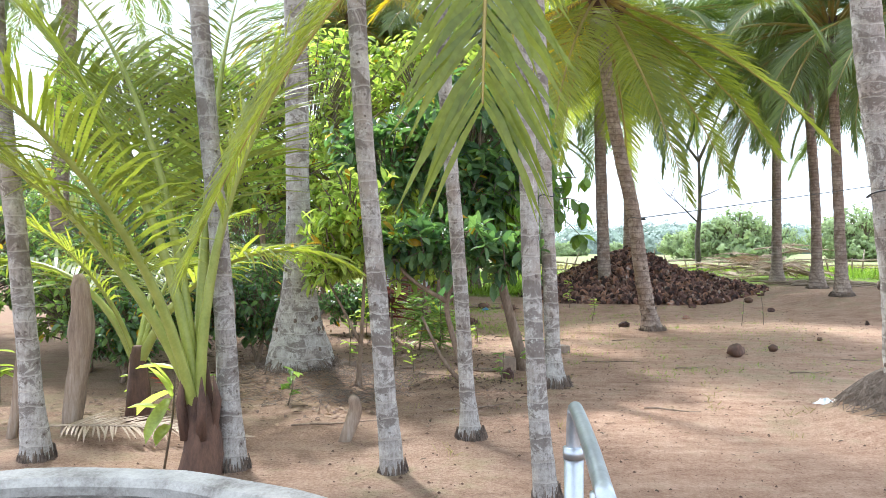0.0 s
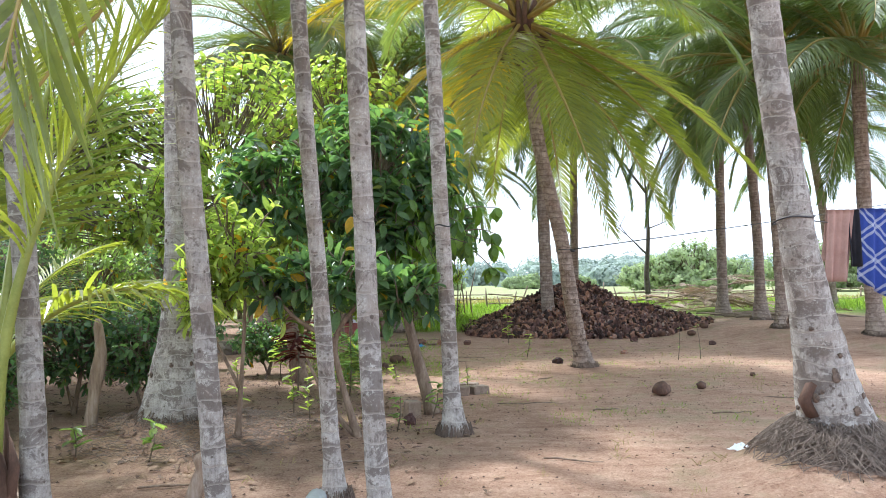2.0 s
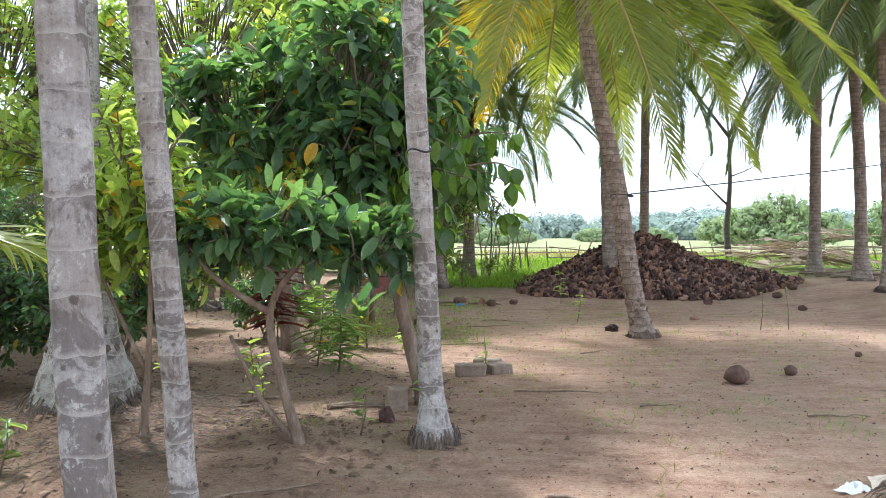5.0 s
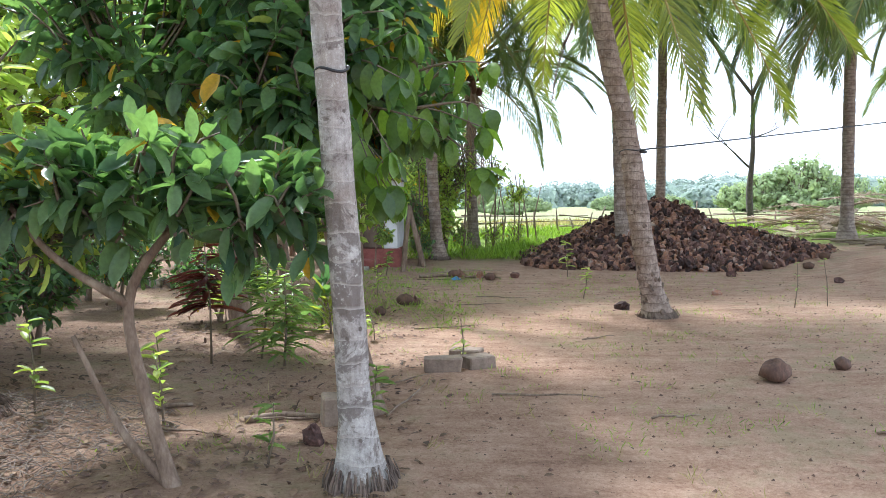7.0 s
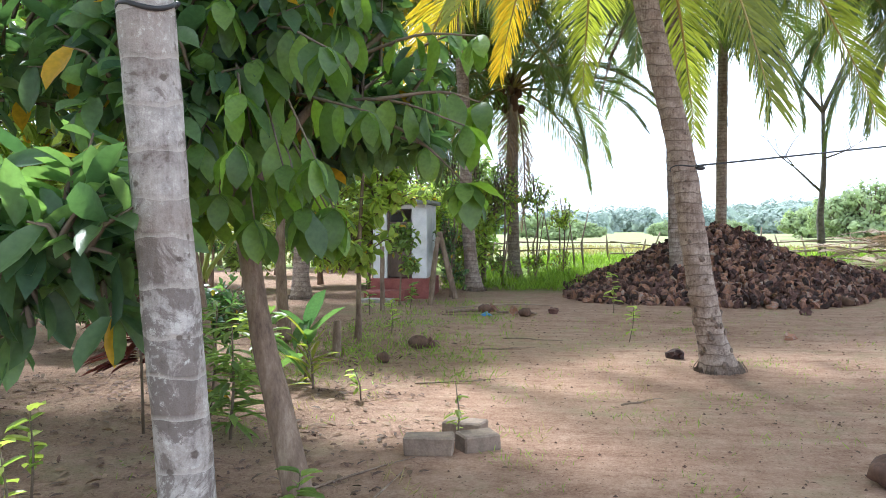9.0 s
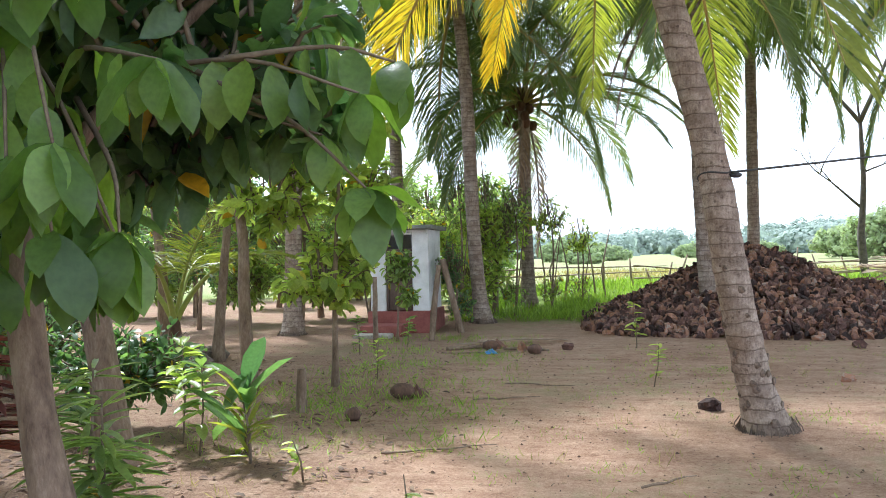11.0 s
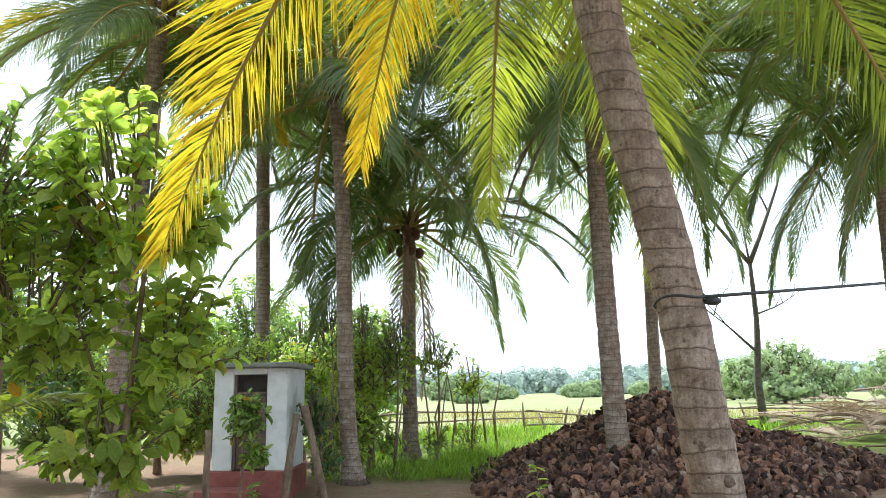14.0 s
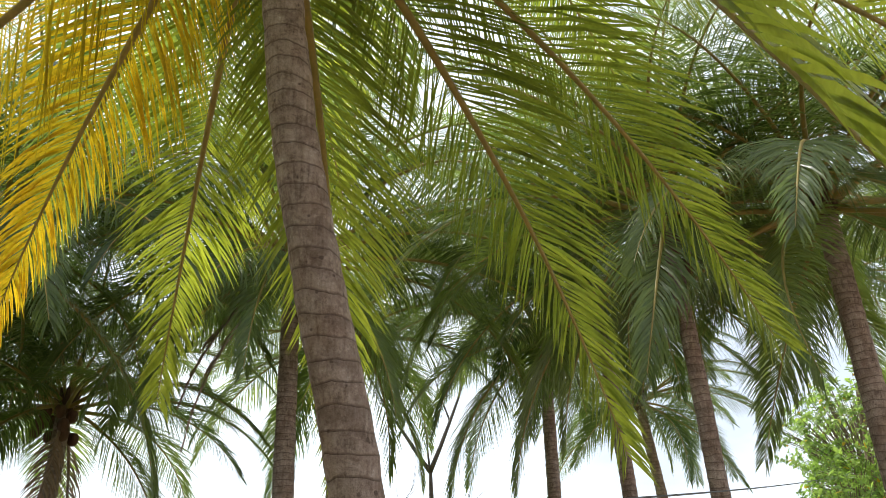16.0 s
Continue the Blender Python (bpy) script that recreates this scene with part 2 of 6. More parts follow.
    h = math_node(nt, "ADD", h, math_node(nt, "MULTIPLY", mottle.outputs["Fac"], 0.8))
    b = node(nt, "ShaderNodeBump", {"Height": h}, Strength=0.9, Distance=0.06)
    p = node(nt, "ShaderNodeBsdfPrincipled", {"Base Color": col, "Normal": b.outputs["Normal"]}, Roughness=0.95)
    p.inputs["Specular IOR Level"].default_value = 0.15
    nt.links.new(p.outputs[0], out.inputs["Surface"])
    return m


M_GROUND = ground_mat()
M_FROND = leaf_mat("palm_frond_green", (0.055, 0.09, 0.045), (0.175, 0.225, 0.095), (2.1, 2.1, 0.8), gloss=0.33, through=0.45, by_object=True)
M_FROND_LIGHT = leaf_mat("palm_frond_light", (0.11, 0.15, 0.045), (0.27, 0.31, 0.085), (2.1, 2.0, 0.6), gloss=0.34, through=0.52, by_object=True)
M_FROND_YELLOW = leaf_mat("palm_frond_yellow", (0.17, 0.2, 0.03), (0.6, 0.47, 0.045), (1.8, 1.6, 0.5), gloss=0.42, through=0.55, by_object=True)
M_LITTER = leaf_mat("rotting_leaf", (0.07, 0.045, 0.03), (0.3, 0.2, 0.13), (1.0, 0.8, 0.6), gloss=0.75, through=0.15)
M_FROND_DRY = leaf_mat("palm_frond_dry", (0.24, 0.165, 0.115), (0.48, 0.38, 0.3), (1.0, 0.85, 0.65), gloss=0.7, through=0.2, by_object=True)
M_MIDRIB = rough_mat("frond_midrib", [(0.3, (0.2, 0.17, 0.04)), (0.7, (0.42, 0.3, 0.08))], rough=0.5, bump=0.15)
M_MIDRIB_DRY = rough_mat("dry_midrib", [(0.3, (0.2, 0.14, 0.09)), (0.7, (0.42, 0.33, 0.25))], rough=0.8, bump=0.2)
M_PETIOLE = rough_mat("green_petiole", [(0.3, (0.2, 0.25, 0.04)), (0.7, (0.4, 0.42, 0.1))], rough=0.4, bump=0.1)
M_LEAF_DARK = leaf_mat("broad_leaf_dark", (0.055, 0.108, 0.07), (0.15, 0.235, 0.115), (2.0, 2.2, 0.9), gloss=0.32, through=0.45, spots=(0.5, 0.3, 0.03))
M_LEAF_MID = leaf_mat("broad_leaf_mid", (0.13, 0.2, 0.075), (0.31, 0.41, 0.15), (1.7, 1.8, 0.85), gloss=0.33, through=0.52, spots=(0.5, 0.32, 0.04))
M_LEAF_BRIGHT = leaf_mat("broad_leaf_bright", (0.19, 0.28, 0.08), (0.46, 0.55, 0.17), (1.6, 1.6, 0.75), gloss=0.36, through=0.6, spots=(0.55, 0.33, 0.05))
M_LEAF_NEAR = leaf_mat("broad_leaf_near", (0.022, 0.056, 0.038), (0.19, 0.29, 0.08), (2.4, 2.6, 0.6), gloss=0.33, through=0.45, by_object=True)
M_LEAF_RED = leaf_mat("red_leaf", (0.1, 0.03, 0.03), (0.22, 0.08, 0.06), (1.5, 0.8, 0.6), gloss=0.4)
# far field trees: haze put into the green, paler and with little contrast
M_LEAF_FAR_HAZE = leaf_mat("field_leaf_haze", (0.32, 0.39, 0.22), (0.4, 0.47, 0.27), (1.2, 1.3, 0.9), gloss=0.9, through=0.45)
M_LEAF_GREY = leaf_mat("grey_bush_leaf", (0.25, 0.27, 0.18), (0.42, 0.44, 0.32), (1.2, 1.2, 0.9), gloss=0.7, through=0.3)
# horizon woods: bluish distance haze mixed into the leaf green
M_LEAF_HILL_HAZE = leaf_mat("hill_leaf_haze", (0.3, 0.36, 0.33), (0.36, 0.42, 0.38), (1.1, 1.2, 1.1), gloss=0.95, through=0.3)
M_GRASS = leaf_mat("grass_blade", (0.12, 0.2, 0.03), (0.3, 0.42, 0.08), (1.6, 1.7, 0.7), gloss=0.5)
M_GRASS_DRY = leaf_mat("dry_grass_blade", (0.22, 0.2, 0.07), (0.45, 0.38, 0.18), (1.2, 1.2, 0.8), gloss=0.6)
M_TRUNK = trunk_mat("slender_palm_bark", (0.55, 0.52, 0.485), (0.4, 0.372, 0.345), (0.165, 0.142, 0.128), ring=8.0, lichen=0.45, scar=(0.55, 0.52, 0.475), scar_mix=0.8, patches=0.7)
M_TRUNK_COCO = trunk_mat("coconut_palm_bark", (0.48, 0.4, 0.34), (0.32, 0.255, 0.21), (0.11, 0.08, 0.065), ring=10.0, lichen=0.4, scar_mix=0.9)
M_BARK = rough_mat("tree_bark", [(0.35, (0.1, 0.065, 0.045)), (0.5, (0.22, 0.155, 0.11)), (0.65, (0.36, 0.28, 0.21))], scale=9, stretch=(1, 1, 0.35), bump=0.7)
M_BARK_DEAD = rough_mat("dead_tree_bark", [(0.35, (0.05, 0.042, 0.035)), (0.65, (0.16, 0.13, 0.11))], scale=12, bump=0.5)
M_TWIG = rough_mat("twig_bark", [(0.3, (0.1, 0.075, 0.05)), (0.7, (0.26, 0.2, 0.14))], scale=12, bump=0.3)
M_STUMP = rough_mat("weathered_wood", [(0.35, (0.12, 0.085, 0.06)), (0.5, (0.3, 0.22, 0.16)), (0.65, (0.48, 0.4, 0.33))], scale=5, stretch=(1, 1, 0.15), bump=0.9)
M_ROOT = rough_mat("root_mass", [(0.35, (0.06, 0.044, 0.035)), (0.65, (0.27, 0.2, 0.155))], scale=14, bump=0.9)
M_FIBRE = rough_mat("grey_root_fibre", [(0.3, (0.1, 0.075, 0.06)), (0.7, (0.32, 0.25, 0.2))], scale=20, bump=0.3)
M_HUSK = rough_mat("coconut_husk", [(0.2, (0.035, 0.02, 0.018)), (0.44, (0.115, 0.056, 0.045)), (0.6, (0.23, 0.13, 0.1)), (0.74, (0.34, 0.16, 0.09)), (0.86, (0.34, 0.27, 0.23))], scale=14, bump=0.9, by_object=0.68)
M_NUT = rough_mat("old_coconut", [(0.35, (0.06, 0.034, 0.026)), (0.65, (0.18, 0.1, 0.066))], scale=7, stretch=(1, 1, 0.4), bump=0.6)
M_CONCRETE = rough_mat("weathered_concrete", [(0.35, (0.2, 0.18, 0.155)), (0.5, (0.4, 0.37, 0.33)), (0.65, (0.55, 0.52, 0.47))], scale=7, fine=80, bump=0.6, spots=(5.0, 0.38, (0.1, 0.09, 0.075)))
M_RUBBLE = rough_mat("rough_masonry", [(0.3, (0.035, 0.03, 0.025)), (0.5, (0.14, 0.12, 0.1)), (0.68, (0.34, 0.3, 0.26))], scale=13, bump=1.0, dist=0.05)
M_STEEL = rough_mat("galvanised_steel", [(0.35, (0.42, 0.45, 0.49)), (0.65, (0.62, 0.65, 0.69))], scale=8, rough=0.38, bump=0.06, metal=0.9)
M_WHITEWASH = rough_mat("whitewash", [(0.3, (0.52, 0.53, 0.54)), (0.55, (0.76, 0.77, 0.78))], scale=3, bump=0.3, spots=(3.5, 0.33, (0.36, 0.36, 0.34)))
M_REDPAINT = rough_mat("red_oxide_plinth", [(0.35, (0.2, 0.055, 0.05)), (0.65, (0.36, 0.13, 0.11))], scale=5, bump=0.3)
M_ROOFSLAB = rough_mat("stained_slab", [(0.35, (0.12, 0.13, 0.12)), (0.65, (0.36, 0.37, 0.34))], scale=4, bump=0.4)
M_DOORWOOD = rough_mat("grey_door_boards", [(0.35, (0.085, 0.058, 0.045)), (0.65, (0.2, 0.145, 0.11))], scale=4, stretch=(1, 1, 0.2), bump=0.4)
M_DARK = rough_mat("dark_floor", [(0.3, (0.03, 0.024, 0.02)), (0.7, (0.09, 0.07, 0.055))], scale=10, bump=0.7)
M_BRICK = rough_mat("cement_block", [(0.35, (0.15, 0.11, 0.08)), (0.65, (0.33, 0.25, 0.19))], scale=9, bump=0.6, by_object=0.3)
M_STONE = rough_mat("field_stone", [(0.35, (0.14, 0.11, 0.09)), (0.65, (0.38, 0.32, 0.27))], scale=6, bump=0.6, by_object=0.4)
M_WIRE = rough_mat("black_cable", [(0.3, (0.02, 0.02, 0.022)), (0.7, (0.05, 0.05, 0.055))], rough=0.5, bump=0.05)
M_PLASTIC = rough_mat("white_plastic_film", [(0.3, (0.62, 0.66, 0.7)), (0.7, (0.82, 0.84, 0.86))], rough=0.35, bump=0.3)
M_BLUEBAG = rough_mat("blue_plastic_film", [(0.3, (0.03, 0.14, 0.35)), (0.7, (0.08, 0.3, 0.6))], rough=0.35, bump=0.3)
M_CARD = rough_mat("pale_card", [(0.3, (0.5, 0.42, 0.34)), (0.7, (0.68, 0.6, 0.5))], rough=0.8, bump=0.2)
M_CLOTH_PINK = rough_mat("dusty_pink_cloth", [(0.3, (0.34, 0.2, 0.17)), (0.7, (0.5, 0.33, 0.28))], scale=5, rough=0.95, bump=0.3)
M_CLOTH_DARK = rough_mat("black_cloth", [(0.3, (0.008, 0.008, 0.012)), (0.7, (0.03, 0.03, 0.04))], scale=5, rough=0.95, bump=0.3)


def check_mat():
    """Blue cloth woven with white double stripes both ways."""
    m, nt, out = mat_base("blue_checked_cloth")
    tc = nt.nodes.new("ShaderNodeTexCoord")
    sep = node(nt, "ShaderNodeSeparateXYZ", {"Vector": tc.outputs["Object"]})
    d1 = math_node(nt, "FRACT", math_node(nt, "MULTIPLY", math_node(nt, "ADD", math_node(nt, "MULTIPLY", sep.outputs["X"], 0.8), math_node(nt, "MULTIPLY", sep.outputs["Z"], 0.6)), 4.2))
    d2 = math_node(nt, "FRACT", math_node(nt, "MULTIPLY", math_node(nt, "SUBTRACT", math_node(nt, "MULTIPLY", sep.outputs["Z"], 0.8), math_node(nt, "MULTIPLY", sep.outputs["X"], 0.6)), 3.4))
    a = math_node(nt, "LESS_THAN", math_node(nt, "ABSOLUTE", math_node(nt, "SUBTRACT", math_node(nt, "ABSOLUTE", math_node(nt, "SUBTRACT", d1, 0.5)), 0.11)), 0.05)
    b = math_node(nt, "LESS_THAN", math_node(nt, "ABSOLUTE", math_node(nt, "SUBTRACT", math_node(nt, "ABSOLUTE", math_node(nt, "SUBTRACT", d2, 0.5)), 0.1)), 0.045)
    s = math_node(nt, "MINIMUM", math_node(nt, "ADD", math_node(nt, "MULTIPLY", a, 0.7), math_node(nt, "MULTIPLY", b, 0.7)), 1.0)
    n1 = node(nt, "ShaderNodeTexNoise", {"Vector": tc.outputs["Object"]}, Scale=160.0, Detail=2.0)
    col = mixc(nt, math_node(nt, "MULTIPLY", s, 0.8), (0.035, 0.07, 0.33), (0.55, 0.6, 0.72))
    col = mixc(nt, 1.0, col, ramp(nt, n1.outputs["Fac"], [(0.3, (0.75, 0.75, 0.75)), (0.7, (1.1, 1.1, 1.1))]), "MULTIPLY")
    p = node(nt, "ShaderNodeBsdfPrincipled", {"Base Color": col}, Roughness=0.95)
    nt.links.new(p.outputs[0], out.inputs["Surface"])
    return m


M_CHECK = check_mat()

# ---- building blocks ----
rng = random.Random(7)


def height(x, y):
    """Height of the ground: low swells, fading into the flat field."""
    fade = max(0.0, 1.0 - max(0.0, (math.hypot(x - 3, y - 12) - 25) / 30))
    z = 0.06 * noise.noise((x * 0.22, y * 0.22, 3.1)) + 0.018 * noise.noise((x * 1.1, y * 1.1, 7.7))
    for mx, my, mr, mh in MOUNDS:
        d = math.hypot(x - mx, y - my) / mr
        if d < 1:
            z += mh * (1 - d * d) ** 2
    ease = lambda u: (lambda k: k * k * (3 - 2 * k))(min(1.0, max(0.0, u)))
    rise = 0.36 * max(ease((x - 7) / 4) * ease((y - 14) / 5), ease((y - 24) / 7) * ease((x + 1) / 4))
    return (z + rise) * fade


# palm root mounds and small heaps of soil: x, y, radius, height
MOUNDS = [(-1.63, 8.7, 1.3, 0.2), (3.98, 6.5, 1.05, 0.3), (-2.9, 5.5, 0.8, 0.05), (10.9, 17.0, 1.3, 0.1), (9.5, 18.5, 1.2, 0.12),
          (0.3, 23.0, 1.0, 0.1), (3.85, 14.0, 0.6, 0.04), (0.2, 8.0, 0.9, 0.05), (4.9, 10.3, 0.9, 0.06), (1.2, 8.1, 0.5, 0.06)]


def mesh_from(name, verts, faces, mats, slots=None, smooth=True):
    me = bpy.data.meshes.new(name)
    me.from_pydata(verts, [], faces)
    for m in mats:
        me.materials.append(m)
    if slots is not None:
        me.polygons.foreach_set("material_index", slots)
    if smooth:
        me.polygons.foreach_set("use_smooth", [True] * len(me.polygons))
    me.update()
    return me


def place(name, me, parent=None, m=None, label=""):
    ob = new(name, me)
    if parent:
        ob.parent = parent
    if m is not None:
        ob.matrix_basis = m
    if label:
        ob["label"] = label
    return ob


def part(name, bm, material, parent, label="", smooth=True):
    me = bpy.data.meshes.new(name)
    bm.to_mesh(me)
    bm.free()
    me.materials.append(material)
    if smooth:
        me.polygons.foreach_set("use_smooth", [True] * len(me.polygons))
    return place(name, me, parent, None, label)


class Shape:
    """Gathers tubes and lumps into one mesh."""

    def __init__(self):
        self.v, self.f, self.s = [], [], []

    def tube(self, pts, radii, sides=8, slot=0, cap=True, wobble=0.0, seed=0.0):
        start = len(self.v)
        pts = [Vector(p) for p in pts]
        for i, p in enumerate(pts):
            t = (pts[min(i + 1, len(pts) - 1)] - pts[max(i - 1, 0)]).normalized()
            u = t.cross(Vector((0.31, 0.95, 0.05)) if abs(t.y) < 0.9 else Vector((1, 0, 0))).normalized()
            w = t.cross(u)
            for k in range(sides):
                a = 2 * math.pi * k / sides
                r = radii[i]
                if wobble:
                    r *= 1 + wobble * noise.noise((math.cos(a) * 1.3 + seed, math.sin(a) * 1.3, p.z * 3 + seed))
                self.v.append(p + r * (math.cos(a) * u + math.sin(a) * w))
        for i in range(len(pts) - 1):
            for k in range(sides):
                a, b = start + i * sides + k, start + i * sides + (k + 1) % sides
                self.f.append((a, b, b + sides, a + sides))
                self.s.append(slot)
        if cap:
            self.f.append(tuple(start + (len(pts) - 1) * sides + k for k in range(sides)))
            self.s.append(slot)
            self.f.append(tuple(start + k for k in reversed(range(sides))))
            self.s.append(slot)
        return self

    def lump(self, c, r, squash=(1, 1, 1), rough=0.25, seed=0.0, rings=5, segs=8, slot=0):
        start = len(self.v)
        c = Vector(c)
        for i in range(rings + 1):
            th = math.pi * i / rings
            for k in range(segs):
                ph = 2 * math.pi * k / segs
                d = Vector((math.sin(th) * math.cos(ph), math.sin(th) * math.sin(ph), math.cos(th)))
                q = r * (1 + rough * noise.noise(d * 1.7 + Vector((seed, seed * 0.7, 0))))
                self.v.append(c + Vector((d.x * squash[0], d.y * squash[1], d.z * squash[2])) * q)
        for i in range(rings):
            for k in range(segs):
                a, b = start + i * segs + k, start + i * segs + (k + 1) % segs
                self.f.append((a, a + segs, b + segs, b))
                self.s.append(slot)
        return self

    def box(self, c, size, turn=0.0, bevel=0.0, slot=0, jitter=0.0):
        bm = bmesh.new()
        bmesh.ops.create_cube(bm, size=1.0)
        for v in bm.verts:
            v.co = Vector((v.co.x * size[0], v.co.y * size[1], v.co.z * size[2])) + Vector([rng.uniform(-jitter, jitter) for _ in range(3)])
        if bevel:
            bmesh.ops.bevel(bm, geom=bm.edges[:], offset=bevel, segments=1, affect="EDGES")
        bmesh.ops.transform(bm, matrix=Matrix.Translation(c) @ Matrix.Rotation(turn, 4, "Z"), verts=bm.verts)
        start = len(self.v)
        bm.verts.index_update()
        self.v += [v.co.copy() for v in bm.verts]
        for f in bm.faces:
            self.f.append(tuple(start + v.index for v in f.verts))
            self.s.append(slot)
        bm.free()
        return self

    def mesh(self, name, *mats, smooth=True):
        return mesh_from(name, self.v, self.f, mats, self.s, smooth)


def spline(pts, n):
    """A smooth run of n + 1 points through pts (Catmull-Rom)."""
    p = [Vector(q) for q in pts]
    p = [2 * p[0] - p[1]] + p + [2 * p[-1] - p[-2]]
    out = []
    segs = len(p) - 3
    for i in range(n + 1):
        s = min(i / n * segs, segs - 1e-6)
        k, t = int(s), s - int(s)
        a, b, c, d = p[k:k + 4]
        out.append(0.5 * ((2 * b) + (c - a) * t + (2 * a - 5 * b + 4 * c - d) * t * t + (3 * b - a - 3 * c + d) * t ** 3))
    return out


# ---- leaves in bulk ----
def leaf_arrays(base, way, up, length, width, fold=0.25, fine=False):
    """Leaves as arrays: base points, directions and upper sides (N x 3), lengths and widths (N)."""
    base, way, up = (np.asarray(a, float).reshape(-1, 3) for a in (base, way, up))
    way = way / (np.linalg.norm(way, axis=1, keepdims=True) + 1e-9)
    side = np.cross(way, up)
    side /= np.linalg.norm(side, axis=1, keepdims=True) + 1e-9
    nrm = np.cross(side, way)
    L, W = np.asarray(length, float)[:, None], np.asarray(width, float)[:, None]
    n = len(base)
    bend = lambda s: base + way * L * s - nrm * L * (0.22 if fine else 0.12) * s * s
    edge = lambda s, w, sign: bend(s) + side * W * w * sign + nrm * W * fold
    if not fine:
        v = np.stack([base, edge(0.3, 0.42, 1), edge(0.7, 0.44, 1), bend(1.0), edge(0.7, 0.44, -1), edge(0.3, 0.42, -1)], 1)
        f = np.array([[0, 5, 1], [1, 5, 4], [1, 4, 2], [2, 4, 3]])
    else:
        stations = ((0.12, 0.24), (0.34, 0.45), (0.6, 0.5), (0.84, 0.33))
        v = np.stack([bend(0)] + [q for s, w in stations for q in (edge(s, w, 1), bend(s), edge(s, w, -1))] + [bend(1.0)], 1)
        f = [[0, 2, 1], [0, 3, 2]]
        for a in (1, 4, 7):
            f += [[a, a + 1, a + 4], [a, a + 4, a + 3], [a + 1, a + 2, a + 5], [a + 1, a + 5, a + 4]]
        f = np.array(f + [[10, 11, 13], [11, 12, 13]])
    k = v.shape[1]
    faces = (f[None] + (np.arange(n) * k)[:, None, None]).reshape(-1, 3)
    return v.reshape(-1, 3), faces


def tri_mesh(name, verts, faces, mat, smooth=False):
    me = bpy.data.meshes.new(name)
    me.vertices.add(len(verts))
    me.vertices.foreach_set("co", np.ascontiguousarray(verts, np.float32).ravel())
    me.loops.add(len(faces) * 3)
    me.loops.foreach_set("vertex_index", np.ascontiguousarray(faces, np.int32).ravel())
    me.polygons.add(len(faces))
    me.polygons.foreach_set("loop_start", np.arange(len(faces), dtype=np.int32) * 3)
    me.update(calc_edges=True)
    if smooth:
        me.polygons.foreach_set("use_smooth", [True] * len(faces))
    me.materials.append(mat)
    return me


# ---- palms ----
def frond_mesh(name, L=4.0, e0=50.0, droop=95.0, n=125, leaflet=1.1, width=0.0205, hang=0.9, seed=1, mats=None, bare=0.2, sweep=0.0, thick=0.03, tip=0.45):
    """A frond that leaves the origin towards +x: midrib and two rows of hanging leaflets."""
    r = random.Random(seed)
    steps = 16
    p, pts, tans = Vector((0, 0, 0)), [], []
    for i in range(steps + 1):
        s = i / steps
        a = radians(e0 - droop * s ** 1.25)
        b = radians(sweep * s)
        t = Vector((math.cos(a) * math.cos(b), math.cos(a) * math.sin(b), math.sin(a)))
        pts.append(p.copy())
        tans.append(t)
        p = p + t * (L / steps)
    sh = Shape()
    sh.tube(pts, [thick * (1.35 - 1.25 * i / steps) for i in range(steps + 1)], sides=6, cap=False)
    leaf_m, rib_m = mats or (M_FROND, M_MIDRIB)
    rib = sh.mesh("midrib", rib_m)
    v, f = [], []
    for side in (1, -1):
        for k in range(n):
            s = bare + (1 - bare) * (k + r.uniform(0.1, 0.9)) / n
            q = s * steps
            i = min(int(q), steps - 1)
            o = pts[i].lerp(pts[i + 1], q - i)
            t = tans[i].lerp(tans[i + 1], q - i).normalized()
            sv = Vector((-t.y, t.x, 0)).normalized() * side if abs(t.z) < 0.97 else Vector((0, side, 0))
            up = t.cross(sv) * side
            if up.z < 0:
                up = -up
            u = (s - bare) / (1 - bare)
            ln = leaflet * (0.45 + 0.55 * math.sin(math.pi * min(1, u * 1.25 + 0.12) ** 0.8)) * r.uniform(0.88, 1.1) * (1 - tip * max(0, u - 0.75) / 0.25)
            ang = radians(28 + 30 * u + r.uniform(-7, 7))
            d = (sv * math.cos(ang) + t * math.sin(ang) + up * r.uniform(0.12, 0.4)).normalized()
            w = width * r.uniform(0.8, 1.15)
            wv = (t - t.dot(d) * d).normalized()
            wv = (wv + up * r.uniform(-0.5, 0.1)).normalized()
            c = o.copy()
            start = len(v)
            g = 0.75 * hang * r.uniform(0.6, 1.4)
            for m, ww in ((0.0, 0.45), (0.34, 1.0), (0.7, 0.75)):
                v.append(c + wv * w * ww * 0.5)
                v.append(c - wv * w * ww * 0.5)
                d = (d + Vector((0, 0, -g * (0.35 + 0.3 * m)))).normalized()
                c = c + d * ln * 0.34
            v.append(c)
            f += [(start, start + 2, start + 3, start + 1), (start + 2, start + 4, start + 5, start + 3), (start + 4, start + 6, start + 5)]
    return mesh_from(name, v, f, [leaf_m], smooth=False), rib


def put_frond(root, pair, m, label=""):
    """Hangs a frond, with its midrib as a sub-part, on a palm."""
    ob = place("frond", pair[0], root, m, label)
    place("midrib", pair[1], ob)
    return ob


